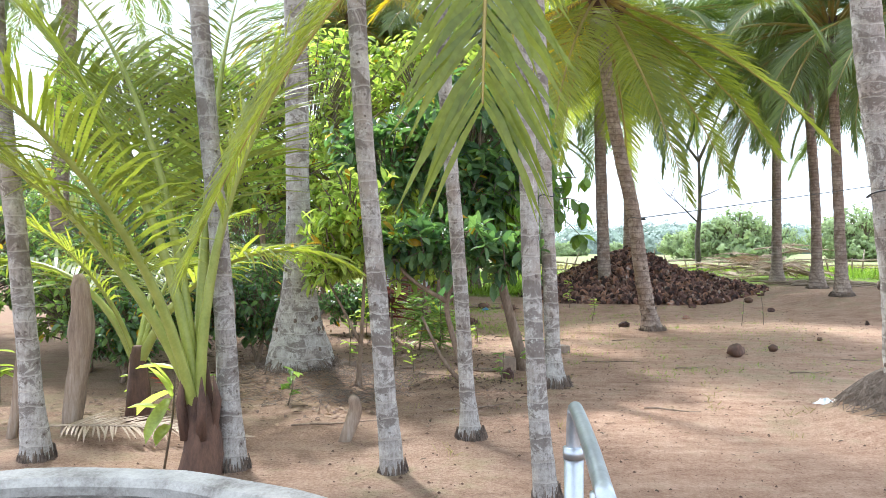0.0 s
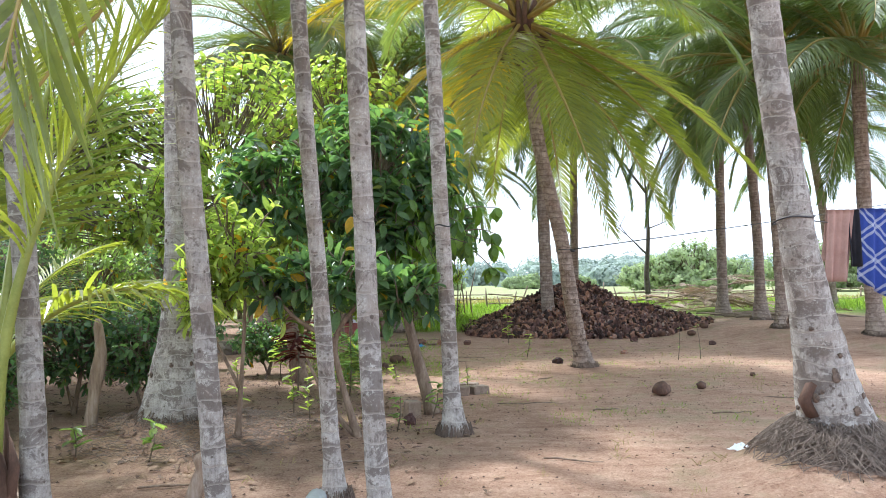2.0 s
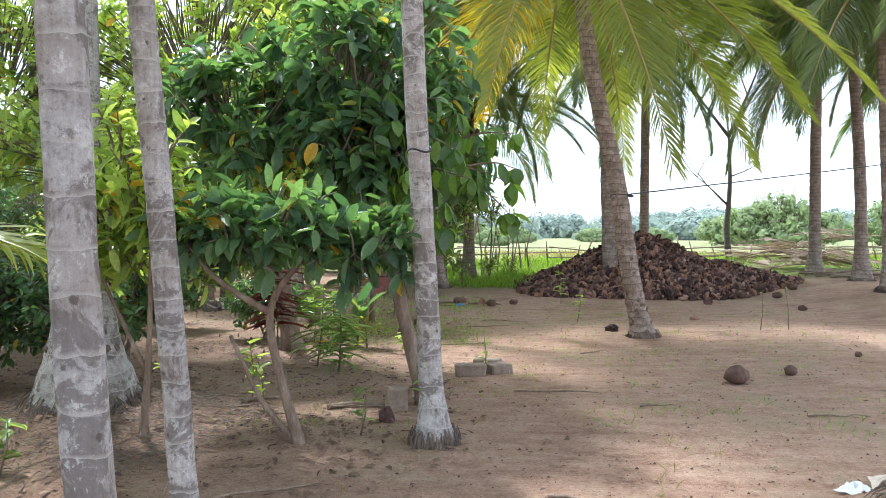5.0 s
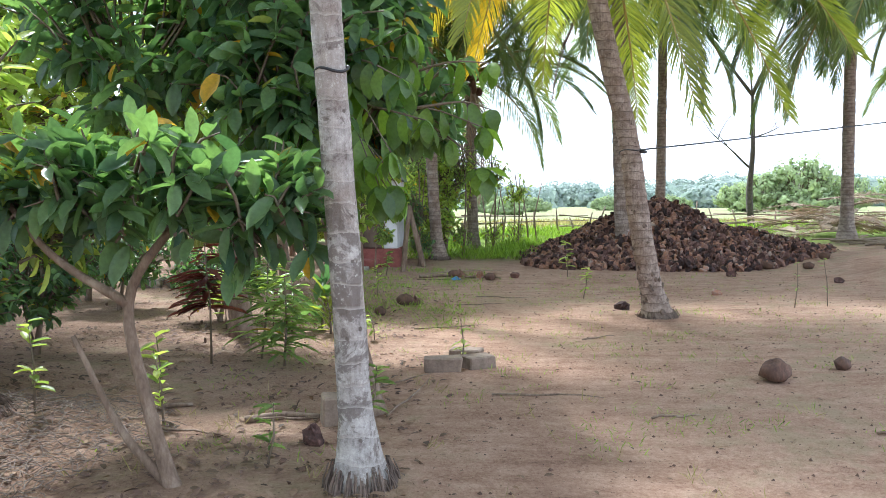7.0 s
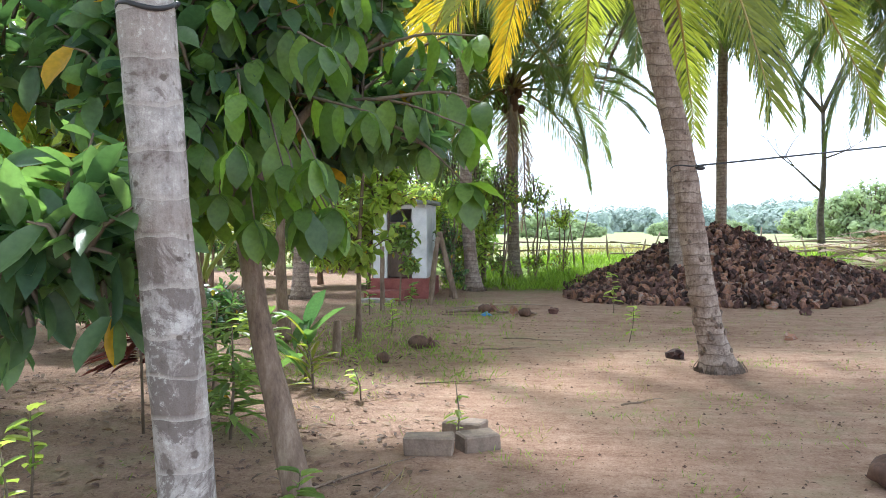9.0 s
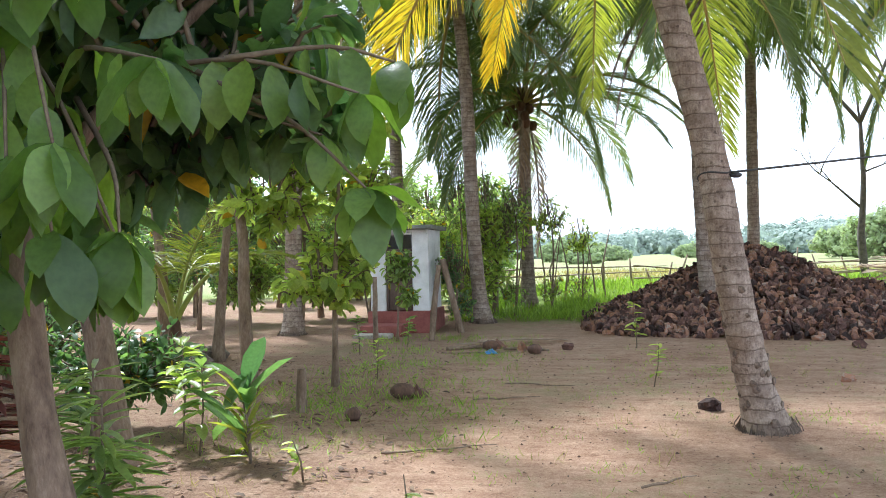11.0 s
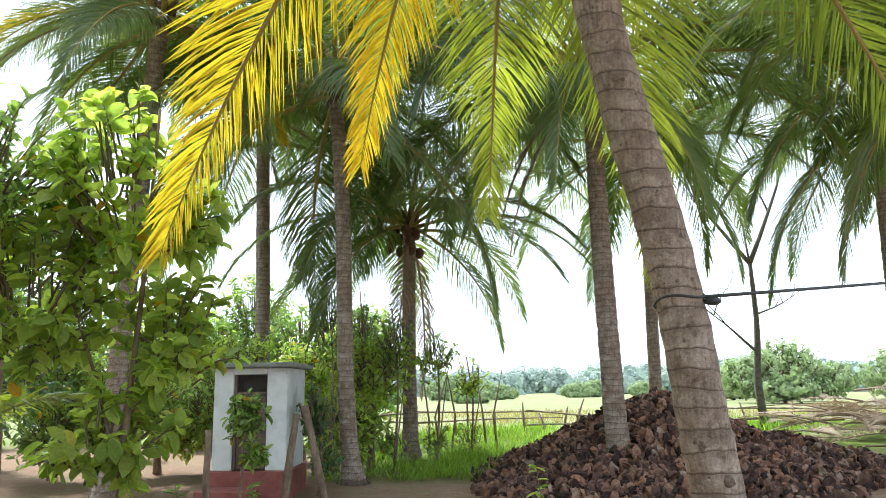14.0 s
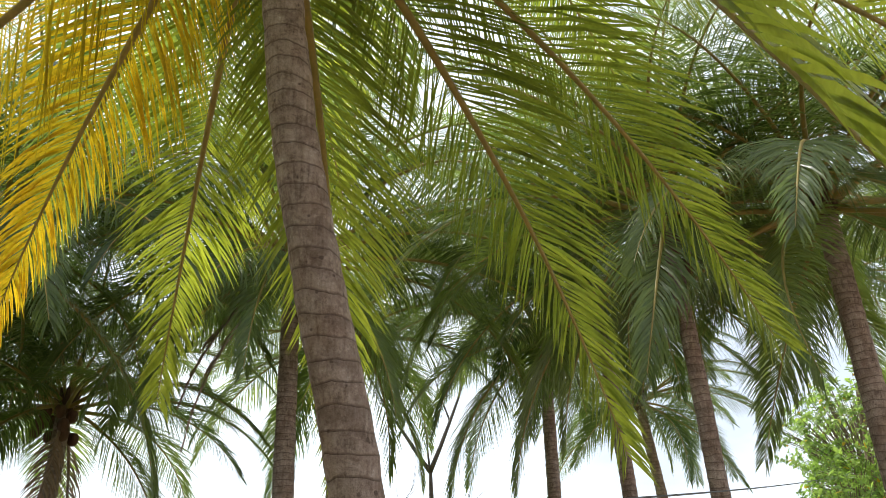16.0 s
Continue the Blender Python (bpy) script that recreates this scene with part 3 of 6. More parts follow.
FRONDS = {
    "up": [frond_mesh("frond_up", 4.2, 78, 80, seed=1, hang=0.55), frond_mesh("frond_up", 4.0, 70, 85, seed=2, hang=0.6, sweep=12)],
    "out": [frond_mesh("frond_out", 4.3, 48, 85, seed=3, hang=0.75), frond_mesh("frond_out", 4.2, 40, 90, seed=4, hang=0.85, sweep=-14), frond_mesh("frond_out", 4.3, 54, 100, seed=9, hang=0.8, sweep=8)],
    "low": [frond_mesh("frond_low", 4.2, 20, 85, seed=5, hang=1.0), frond_mesh("frond_low", 4.1, 10, 78, seed=6, hang=1.1, sweep=10)],
    "hang": [frond_mesh("frond_hanging", 3.9, -15, 65, seed=7, hang=1.2), frond_mesh("frond_hanging", 3.8, -28, 52, seed=8, hang=1.3, sweep=-10)],
    "light": [frond_mesh("frond_light", 4.2, 45, 90, seed=11, hang=0.7, mats=(M_FROND_LIGHT, M_MIDRIB)), frond_mesh("frond_light", 4.2, 22, 88, seed=12, hang=0.95, mats=(M_FROND_LIGHT, M_MIDRIB))],
    "yellow": [frond_mesh("frond_yellow", 4.1, 16, 84, seed=13, hang=0.9, mats=(M_FROND_YELLOW, M_MIDRIB)), frond_mesh("frond_yellow", 3.9, 0, 70, seed=14, hang=1.1, mats=(M_FROND_YELLOW, M_MIDRIB))],
    "young": [frond_mesh("frond_young", 4.0, 84, 48, n=84, leaflet=0.95, width=0.027, hang=0.45, seed=21, mats=(M_FROND_LIGHT, M_PETIOLE), bare=0.36, thick=0.036),
              frond_mesh("frond_young", 3.6, 74, 66, n=84, leaflet=0.9, width=0.027, hang=0.7, seed=22, mats=(M_FROND_LIGHT, M_PETIOLE), bare=0.3, thick=0.034),
              frond_mesh("frond_young", 1.7, 66, 100, n=56, leaflet=0.6, width=0.026, hang=0.75, seed=23, mats=(M_FROND_LIGHT, M_PETIOLE), bare=0.36, thick=0.026)],
    "yellow_steep": [frond_mesh("frond_yellow", 4.5, -40, 24, seed=24, hang=0.6, n=150, leaflet=1.1, width=0.021, mats=(M_FROND_YELLOW, M_MIDRIB), bare=0.12),
                     frond_mesh("frond_yellow", 3.9, -34, 34, seed=25, hang=0.7, n=140, leaflet=1.0, width=0.021, mats=(M_FROND_YELLOW, M_MIDRIB), bare=0.12)],
    "steep": [frond_mesh("frond_drooping", 4.7, -34, 30, seed=26, hang=0.5, n=150, leaflet=1.1, width=0.021, mats=(M_FROND_LIGHT, M_MIDRIB), bare=0.12),
              frond_mesh("frond_drooping", 4.6, -44, 26, seed=27, hang=0.6, n=150, leaflet=1.1, width=0.021, mats=(M_FROND_LIGHT, M_MIDRIB), bare=0.12, sweep=12)],
    "overhang": [frond_mesh("frond_overhanging", 3.7, 0, 66, seed=28, hang=0.5, n=130, leaflet=0.95, width=0.02, mats=(M_FROND_LIGHT, M_MIDRIB), bare=0.2, tip=0.1)],
    "dry": [frond_mesh("frond_dry", 3.6, -50, 36, seed=15, hang=1.6, n=50, leaflet=0.6, width=0.03, mats=(M_FROND_DRY, M_MIDRIB_DRY))],
}


def trunk_shape(pts, r_base, r_top, flare=1.8, sides=14, lip=0.02, flare_h=0.4):
    """Palm trunk with a swollen foot and low lips at the leaf scars."""
    length = sum((Vector(b) - Vector(a)).length for a, b in zip(pts, pts[1:]))
    n = max(12, int(length / 0.095))
    fine = spline(pts, 6 * n)
    run = list(itertools.accumulate([0.0] + [(b - a).length for a, b in zip(fine, fine[1:])]))
    length, path, k = run[-1], [], 0
    for i in range(n + 1):
        want = length * i / n
        while k < len(run) - 2 and run[k + 1] < want:
            k += 1
        path.append(fine[k].lerp(fine[k + 1], (want - run[k]) / max(1e-9, run[k + 1] - run[k])))
    radii = []
    for i in range(n + 1):
        h = length * i / n
        r = r_base + (r_top - r_base) * (i / n) ** 0.7
        r *= 1 + (flare - 1) * math.exp(-(h / flare_h) ** 1.5)
        r *= 1.0 + lip * (1.0 if i % 2 else -0.4) + lip * noise.noise((i * 0.7, r_base * 50, 0))
        radii.append(r)
    return Shape().tube(path, radii, sides=sides, wobble=0.07, seed=pts[0][0]), path


def root_skirt(r, seed, n=70, h=0.12, spread=1.3):
    """Fibrous roots round a palm's foot."""
    q = random.Random(seed)
    sh = Shape()
    for k in range(n):
        a = q.uniform(0, 2 * math.pi)
        r0, r1 = r * q.uniform(0.75, 1.0), r * q.uniform(1.02, spread)
        z0 = h * q.uniform(0.4, 1.1)
        c, s = math.cos(a), math.sin(a)
        a += q.uniform(-0.1, 0.1)
        sh.tube([(c * r0, s * r0, z0), (c * (r0 + r1) / 2, s * (r0 + r1) / 2, z0 * 0.6), (c * r1, s * r1, -0.06)], [0.004, 0.005, 0.003], sides=3, cap=False)
    return sh


# raised dark lump whose colour stands in for shade inside a bark hollow
PIT_LUMP = Shape().lump((0, 0, 0), 0.03, (0.55, 1, 1), 0.5, 3.0, 5, 8).mesh("pit_dark_lump", M_ROOT)


def palm(pts, r_base, r_top, counts, label, bark=None, flare=1.8, seed=0, scale=1.0, nuts=0, roots=True, extra=(), flare_h=0.4, pits=0, group="coconut palms"):
    """A palm: trunk, fronds by class, coconuts; extra: (class, azimuth, index, scale, tilt) of single fronds."""
    q = random.Random(seed + 100)
    x, y = pts[0][:2]
    root = tagged(new("palm_tree"), label, "palm tree", group)
    root.location = (x, y, height(x, y) - 0.07)
    rel = [Vector(p) - Vector(pts[0]) for p in pts]
    sh, path = trunk_shape(rel, r_base, r_top, flare, flare_h=flare_h, lip=0.02 if bark is M_TRUNK else 0.028)
    place("trunk", sh.mesh("trunk", bark or M_TRUNK_COCO), root)
    if roots:
        place("root_mass", root_skirt(r_base * flare, seed, n=280, h=0.15, spread=1.4).mesh("root_mass", M_ROOT), root, None, "dark fibrous roots at the foot")
    for k in range(pits):
        i = 1 + int((len(path) * 0.16) * q.random() ** 1.6 + q.random() * 5)
        a = q.uniform(0, 2 * math.pi)
        h = path[i].z
        rr = (r_base + (r_top - r_base) * (i / (len(path) - 1)) ** 0.7) * (1 + (flare - 1) * math.exp(-(h / flare_h) ** 1.5))
        sz = q.uniform(0.55, 1.3)
        place("pit_dark_lump", PIT_LUMP, root, Matrix.Translation(path[i] + Vector((rr * math.cos(a), rr * math.sin(a), q.uniform(-0.04, 0.04)))) @ pose(0, 0, 0, 0, 0, math.degrees(a)) @ Matrix.Diagonal((0.9, sz * q.uniform(0.7, 1.2), sz, 1)))
    top = path[-1]
    az = q.uniform(0, 360)
    for kind, count in counts.items():
        for k in range(count):
            az += 137.5 + q.uniform(-14, 14)
            me = q.choice(FRONDS[kind])
            m = Matrix.Translation(top + Vector((0, 0, q.uniform(-0.12, 0.12)))) @ pose(0, 0, 0, q.uniform(-22, 22), q.uniform(-9, 9), az)
            put_frond(root, me, m @ Matrix.Diagonal((*[scale * q.uniform(0.88, 1.08)] * 3, 1)), {"yellow": "yellowing frond", "dry": "dry brown hanging frond"}.get(kind, ""))
    for kind, azimuth, idx, sc, tilt in extra:
        m = Matrix.Translation(top) @ pose(0, 0, 0, 0, 0, azimuth) @ pose(0, 0, 0, 0, tilt, 0)
        put_frond(root, FRONDS[kind][idx], m @ Matrix.Diagonal((sc, sc, sc, 1)), {"yellow": "yellowing frond", "dry": "dry brown hanging frond"}.get(kind, ""))
    if counts:
        heart = Shape()
        for k in range(9):
            a = k * 2.4
            heart.tube([(0.0, 0.0, -0.35), (0.12 * math.cos(a), 0.12 * math.sin(a), -0.05), (0.24 * math.cos(a), 0.24 * math.sin(a), 0.35)], [0.07, 0.075, 0.03], sides=5)
        place("crown_shaft", heart.mesh("crown_shaft", M_NUT), root, Matrix.Translation(top))
    if nuts:
        nut = Shape().lump((0, 0, 0), 0.12, (0.9, 0.9, 1.15), 0.12, 2.0).mesh("coconut", M_NUT)
        for k in range(nuts):
            a, rr = q.uniform(0, 2 * math.pi), q.uniform(0.24, 0.46)
            place("coconut", nut, root, Matrix.Translation(top + Vector((rr * math.cos(a), rr * math.sin(a), q.uniform(-0.6, -0.15)))))
    return root


# ---- broad-leaved trees and shrubs ----
def tree(name, base, stems, blobs, leaf, per, mat, label, category="tree", seed=0, bark=None, droop=0.35, fine=False, spread=0.16, twig=0.008, group="", wide=0.42, twig_len=0.5, soft_crown=False):
    """stems: (points, first radius, last radius), from the base; blobs: (x, y, z, rx, ry, rz, twigs), all in metres of the place."""
    q = np.random.RandomState(seed + 5)
    bx, by = base
    bz = height(bx, by) - 0.03
    root = tagged(new(name), label, category, group)
    root.location = (bx, by, bz)
    o = np.array([bx, by, bz])
    for k, (pts, r0, r1) in enumerate(stems):
        n = max(6, 4 * len(pts))
        path = spline([Vector(p) - Vector(o) for p in pts], n)
        radii = [r0 + (r1 - r0) * (i / n) ** 0.8 + (0.35 * r0 * math.exp(-i * 0.9) if k == 0 else 0) for i in range(n + 1)]
        sh = Shape().tube(path, radii, sides=9, wobble=0.16, seed=k + bx)
        place("trunk" if k == 0 else "limb", sh.mesh("stem", bark or M_BARK), root)
    twigs = Shape()
    bases, ways, ups, lens = [], [], [], []
    for cx, cy, cz, rx, ry, rz, count in blobs:
        c, rad = np.array([cx, cy, cz]), np.array([rx, ry, rz])
        hub = Vector(c - o - np.array([0, 0, rz * 0.5]))
        for _ in range(count):
            d = q.normal(size=3)
            d /= np.linalg.norm(d)
            lump = 0.78 + 0.35 * noise.noise(Vector(d * 2.3) + Vector((cx, cy, cz)))
            e = c + d * rad * lump * q.uniform(0.35, 1.0) ** 0.5 - o
            if e[2] < 0.12:
                continue
            end = Vector(e)
            back = (hub - end) * twig_len + Vector(q.normal(size=3) * 0.05)
            mid = end + back * 0.5 + Vector((0, 0, 0.04))
            twigs.tube([end + back, mid, end], [twig * 1.7, twig * 1.2, twig * 0.5], sides=3, cap=False)
            axis = (end - mid).normalized()
            k = max(2, int(per * q.uniform(0.7, 1.3)))
            s = q.uniform(0.0, 1.0, k)
            pos = np.array(end) - np.outer(s, np.array(axis)) * spread * 1.6
            rd = q.normal(size=(k, 3))
            rd -= np.outer(rd @ np.array(axis), np.array(axis)) * 0.8
            rd /= np.linalg.norm(rd, axis=1, keepdims=True) + 1e-9
            w = rd + np.array(axis) * q.uniform(0.2, 0.9, (k, 1)) + np.array([0, 0, -droop])
            bases.append(pos)
            ways.append(w)
            u = q.normal(size=(k, 3)) * 0.45 + np.array([0, 0, 1.0])
            if soft_crown:
                w = np.cross(d, rd)
                u = d + np.array([0, 0, 0.5]) + 0.25 * q.normal(size=(k, 3))
                ways[-1] = w
            ups.append(u)
            lens.append(leaf * q.uniform(0.6, 1.15, k))
    if twigs.v:
        tagged(place("twig_spray", twigs.mesh("twig_spray", M_TWIG), root), kind="stuff")
    if bases:
        lens = np.concatenate(lens)
        v, f = leaf_arrays(np.concatenate(bases), np.concatenate(ways), np.concatenate(ups), lens, lens * wide, fine=fine)
        tagged(place("foliage", tri_mesh("foliage", v, f, mat, smooth=fine), root), kind="stuff")
    return root

# ---- the ground: one sheet to the horizon ----
def ground_axis(lo, hi, step, far):
    a = list(np.arange(lo, hi + 1e-6, step))
    d, s = step, step
    up, down = [hi], [lo]
    while up[-1] < far:
        s *= 1.35
        up.append(up[-1] + s)
        down.append(down[-1] - s)
    return np.array(down[:0:-1] + a + up[1:])


gx, gy = ground_axis(-9, 16, 0.2, 1500), ground_axis(-4, 30, 0.2, 1500)
gv = [(x, y, height(x, y)) for y in gy for x in gx]
nx = len(gx)
gf = [(j * nx + i, j * nx + i + 1, (j + 1) * nx + i + 1, (j + 1) * nx + i) for j in range(len(gy) - 1) for i in range(nx - 1)]
tagged(place("ground", mesh_from("ground", gv, gf, [M_GROUND])), "bare reddish sandy yard running out into a grassy field", "ground", kind="structure")

# ---- palms along the path ----
SLIM = "slender grey palm trunk with ring scars on bare soil"
few = {"up": 4, "out": 4}
palm([(-2.88, 5.44, 0), (-3.0, 5.42, 1.5), (-3.15, 5.4, 3.0), (-3.3, 5.4, 6.0)], 0.075, 0.062, few, SLIM, M_TRUNK, 1.5, 1, 0.75, group="slender palms")
palm([(-1.47, 5.36, 0), (-1.56, 5.38, 1.5), (-1.72, 5.4, 3.3), (-1.9, 5.4, 6.5)], 0.075, 0.062, few, SLIM, M_TRUNK, 1.5, 2, 0.75, group="slender palms")
palm([(-0.34, 5.2, 0), (-0.43, 5.12, 1.2), (-0.57, 5.1, 3.1), (-0.7, 5.1, 7.0)], 0.068, 0.058, few, SLIM, M_TRUNK, 1.3, 3, 0.75, group="slender palms")
palm([(0.22, 6.1, 0), (0.13, 6.06, 1.4), (-0.01, 6.02, 3.3), (-0.2, 6.0, 7.2)], 0.06, 0.054, few, SLIM, M_TRUNK, 1.9, 4, 0.75, group="slender palms", flare_h=0.22)
palm([(0.63, 4.66, 0), (0.55, 4.6, 1.0), (0.47, 4.55, 3.0), (0.42, 4.5, 4.1)], 0.06, 0.052, {"up": 4, "out": 4}, SLIM, M_TRUNK, 1.4, 5, 0.75, group="slender palms", extra=[("overhang", 263, 0, 0.98, 12), ("steep", 200, 1, 0.7, 0), ("low", 225, 0, 0.8, 0), ("light", 20, 0, 0.8, 0)])
palm([(1.17, 8.05, 0), (1.12, 8.0, 1.1), (1.05, 7.95, 2.4), (0.98, 7.95, 4.1), (0.8, 8.0, 7.5)], 0.082, 0.066, few, SLIM, M_TRUNK, 2.0, 6, 0.75, group="slender palms", flare_h=0.22)
palm([(-1.63, 8.7, 0.0), (-1.64, 8.7, 1.0), (-1.68, 8.7, 4.3), (-1.8, 8.7, 8.5)], 0.14, 0.12, {"up": 4, "out": 6, "low": 4}, "grey coconut palm with a broad pitted foot on a root mound", M_TRUNK, 2.9, 7, 0.95, flare_h=0.68, pits=34)
palm([(4.12, 6.5, 0.1), (3.98, 6.45, 0.5), (3.72, 6.4, 1.9), (3.5, 6.4, 3.8), (3.2, 6.3, 7.5)], 0.14, 0.105, {"up": 4, "out": 6, "low": 3}, "pale coconut palm leaning from a mound of roots", M_TRUNK, 2.2, 8, 0.95, flare_h=0.85, roots=False, pits=16)
# the leaning palm in the open yard, with yellowing fronds
palm([(3.83, 14.0, 0), (3.6, 13.78, 0.95), (3.38, 13.65, 2.25), (3.13, 13.56, 3.25), (2.93, 13.5, 4.25), (2.72, 13.45, 6.0)], 0.14, 0.105, {"up": 6, "out": 9, "light": 7},
     "leaning coconut palm with yellowing fronds in the open yard", M_TRUNK_COCO, 1.55, 9, 1.1, 5, flare_h=0.25, pits=30,
     extra=[("yellow_steep", 150, 0, 1.0, 0), ("yellow_steep", 118, 1, 0.95, -4), ("yellow_steep", 205, 1, 0.85, -10), ("yellow", 178, 0, 1.05, -14), ("steep", -78, 1, 1.0, 0), ("steep", 25, 0, 1.0, 0),
            ("steep", -30, 0, 1.0, -8), ("steep", -120, 1, 0.9, -6), ("steep", 62, 1, 1.0, -8), ("steep", 92, 0, 1.0, -12), ("steep", 0, 1, 0.95, -14), ("low", -55, 1, 1.1, 0), ("low", 75, 0, 1.1, 0), ("low", 105, 1, 1.1, 0)])
full = {"up": 6, "out": 13, "low": 10, "hang": 4}
palm([(4.84, 22.7, 0.2), (4.76, 22.72, 1.8), (4.68, 22.76, 4.6), (4.64, 22.8, 7.4)], 0.2, 0.15, {"up": 7, "out": 13, "low": 10, "hang": 2}, "coconut palm standing in the husk heap", M_TRUNK_COCO, 1.5, 10, 1.35, 4, roots=False, extra=[("dry", 185, 0, 1.0, 0), ("dry", 200, 0, 0.9, -8), ("hang", 170, 0, 1.1, 0), ("hang", 215, 1, 1.1, 0), ("hang", 250, 0, 1.1, 0), ("low", 190, 0, 1.1, 0), ("hang", 300, 1, 1.1, 0)])
palm([(0.42, 23.0, 0.05), (0.28, 23.0, 1.7), (0.18, 23.0, 4.8), (0.02, 23.0, 7.0)], 0.15, 0.125, {"up": 7, "out": 13, "low": 10, "hang": 3}, "coconut palm with a cut-away root foot by the shed", M_TRUNK_COCO, 1.6, 11, 1.35, flare_h=0.3)
palm([(1.13, 26.8, 0), (1.09, 26.8, 2.0), (1.08, 26.9, 5.3)], 0.17, 0.14, {"up": 6, "out": 10, "low": 10, "hang": 3, "dry": 2}, "coconut palm with hanging fronds and ripe nuts", M_TRUNK_COCO, 1.5, 12, 1.12, 12)
palm([(6.8, 28.3, 0), (6.82, 28.3, 2.5), (6.85, 28.3, 7.4)], 0.16, 0.13, full, "tall coconut palm at the field's edge", M_TRUNK_COCO, 1.4, 13, 1.25)
palm([(11.25, 25.8, 0), (11.24, 25.8, 3.0), (11.25, 25.8, 7.1)], 0.17, 0.14, full, "tall coconut palm by the dry frond heap", M_TRUNK_COCO, 1.9, 14, 1.2, 4, flare_h=0.4)
palm([(10.95, 22.4, 0), (10.86, 22.4, 3.2), (10.5, 22.4, 7.7)], 0.15, 0.125, full, "tall coconut palm by the dry frond heap", M_TRUNK_COCO, 1.9, 15, 1.2, flare_h=0.5)
palm([(9.65, 18.5, 0.0), (9.54, 18.5, 2.6), (9.36, 18.5, 6.4)], 0.135, 0.11, full, "tall coconut palm on a soil foot", M_TRUNK_COCO, 1.9, 16, 1.15, 6, flare_h=0.4)
palm([(16.9, 29.1, 0), (16.7, 29.1, 3.0), (16.2, 29.1, 6.6)], 0.17, 0.14, full, "tall coconut palm at the yard's edge", M_TRUNK_COCO, 1.6, 17, 1.0)
palm([(10.95, 16.9, 0.0), (10.76, 16.9, 2.4), (10.68, 16.9, 6.2)], 0.17, 0.14, {"up": 6, "out": 11, "low": 10, "hang": 5}, "coconut palm behind the washing line", M_TRUNK_COCO, 1.7, 18, 1.15, flare_h=0.4)
palm([(-3.2, 21.8, 0), (-3.1, 21.8, 3.0), (-2.7, 21.6, 7.9)], 0.17, 0.14, {"up": 5, "out": 8, "light": 6, "low": 8, "hang": 6, "yellow": 3}, "coconut palm rising above the thicket", M_TRUNK_COCO, 1.5, 19, 1.0)
palm([(-2.3, 27.2, 0), (-2.3, 27.2, 3.0), (-2.4, 27.0, 8.2)], 0.18, 0.15, full, "coconut palm rising above the thicket", M_TRUNK_COCO, 1.5, 27, 1.35)
palm([(-7.5, 15.0, 0), (-7.5, 15.0, 3.0), (-7.2, 15.0, 8.0)], 0.18, 0.15, full, "coconut palm rising above the thicket", M_TRUNK_COCO, 1.5, 21, 1.0)
palm([(18.5, 23.0, 0), (18.3, 23.0, 3.0), (18.0, 23.0, 8.4)], 0.18, 0.15, full, "coconut palm at the yard's edge", M_TRUNK_COCO, 1.5, 23, 1.0)

# ---- broad-leaved trees ----
tree("tree", (1.0, 9.48), [([(1.0, 9.48, 0), (0.88, 9.52, 0.5), (0.75, 9.56, 1.0), (0.66, 9.6, 1.5), (0.55, 9.65, 2.2), (0.45, 9.7, 3.2)], 0.075, 0.04),
      ([(0.63, 9.62, 1.6), (0.95, 9.8, 2.1), (1.3, 9.95, 2.5)], 0.035, 0.015), ([(0.58, 9.64, 1.95), (0.0, 9.6, 2.6), (-0.6, 9.6, 3.2)], 0.035, 0.015)],
     [(0.7, 10.3, 2.15, 0.75, 0.5, 0.55, 70), (0.1, 10.6, 1.95, 0.7, 0.5, 0.5, 50), (0.3, 9.8, 3.0, 1.5, 1.2, 1.05, 200), (1.0, 9.95, 2.4, 0.75, 0.8, 0.7, 70), (-0.7, 9.6, 2.6, 1.0, 0.9, 0.9, 90), (1.3, 10.5, 2.1, 0.45, 0.5, 0.4, 14), (0.4, 9.25, 2.3, 0.9, 0.5, 0.6, 50)], 0.2, 9, M_LEAF_DARK,
     "leafy tree with large drooping dark green leaves", seed=1, fine=True, droop=0.5, wide=0.46)
tree("shrub", (0.27, 7.96), [([(0.27, 7.96, 0), (0.14, 7.97, 0.45), (0.04, 8.0, 0.95), (0.25, 8.0, 1.3), (0.6, 8.05, 1.6)], 0.04, 0.015),
      ([(0.04, 8.0, 0.95), (-0.35, 8.0, 1.2), (-0.7, 8.05, 1.6)], 0.028, 0.012), ([(0.24, 7.96, 0.06), (0.0, 7.95, 0.35), (-0.22, 7.95, 0.8)], 0.03, 0.012)],
     [(0.05, 8.0, 1.55, 0.85, 0.5, 0.42, 62), (0.75, 8.1, 1.4, 0.42, 0.4, 0.4, 34), (-0.45, 8.1, 1.5, 0.55, 0.5, 0.4, 26)], 0.19, 8, M_LEAF_DARK,
     "spindly shrub with long dull green leaves", "shrub", seed=2, fine=True, wide=0.4, droop=0.0)
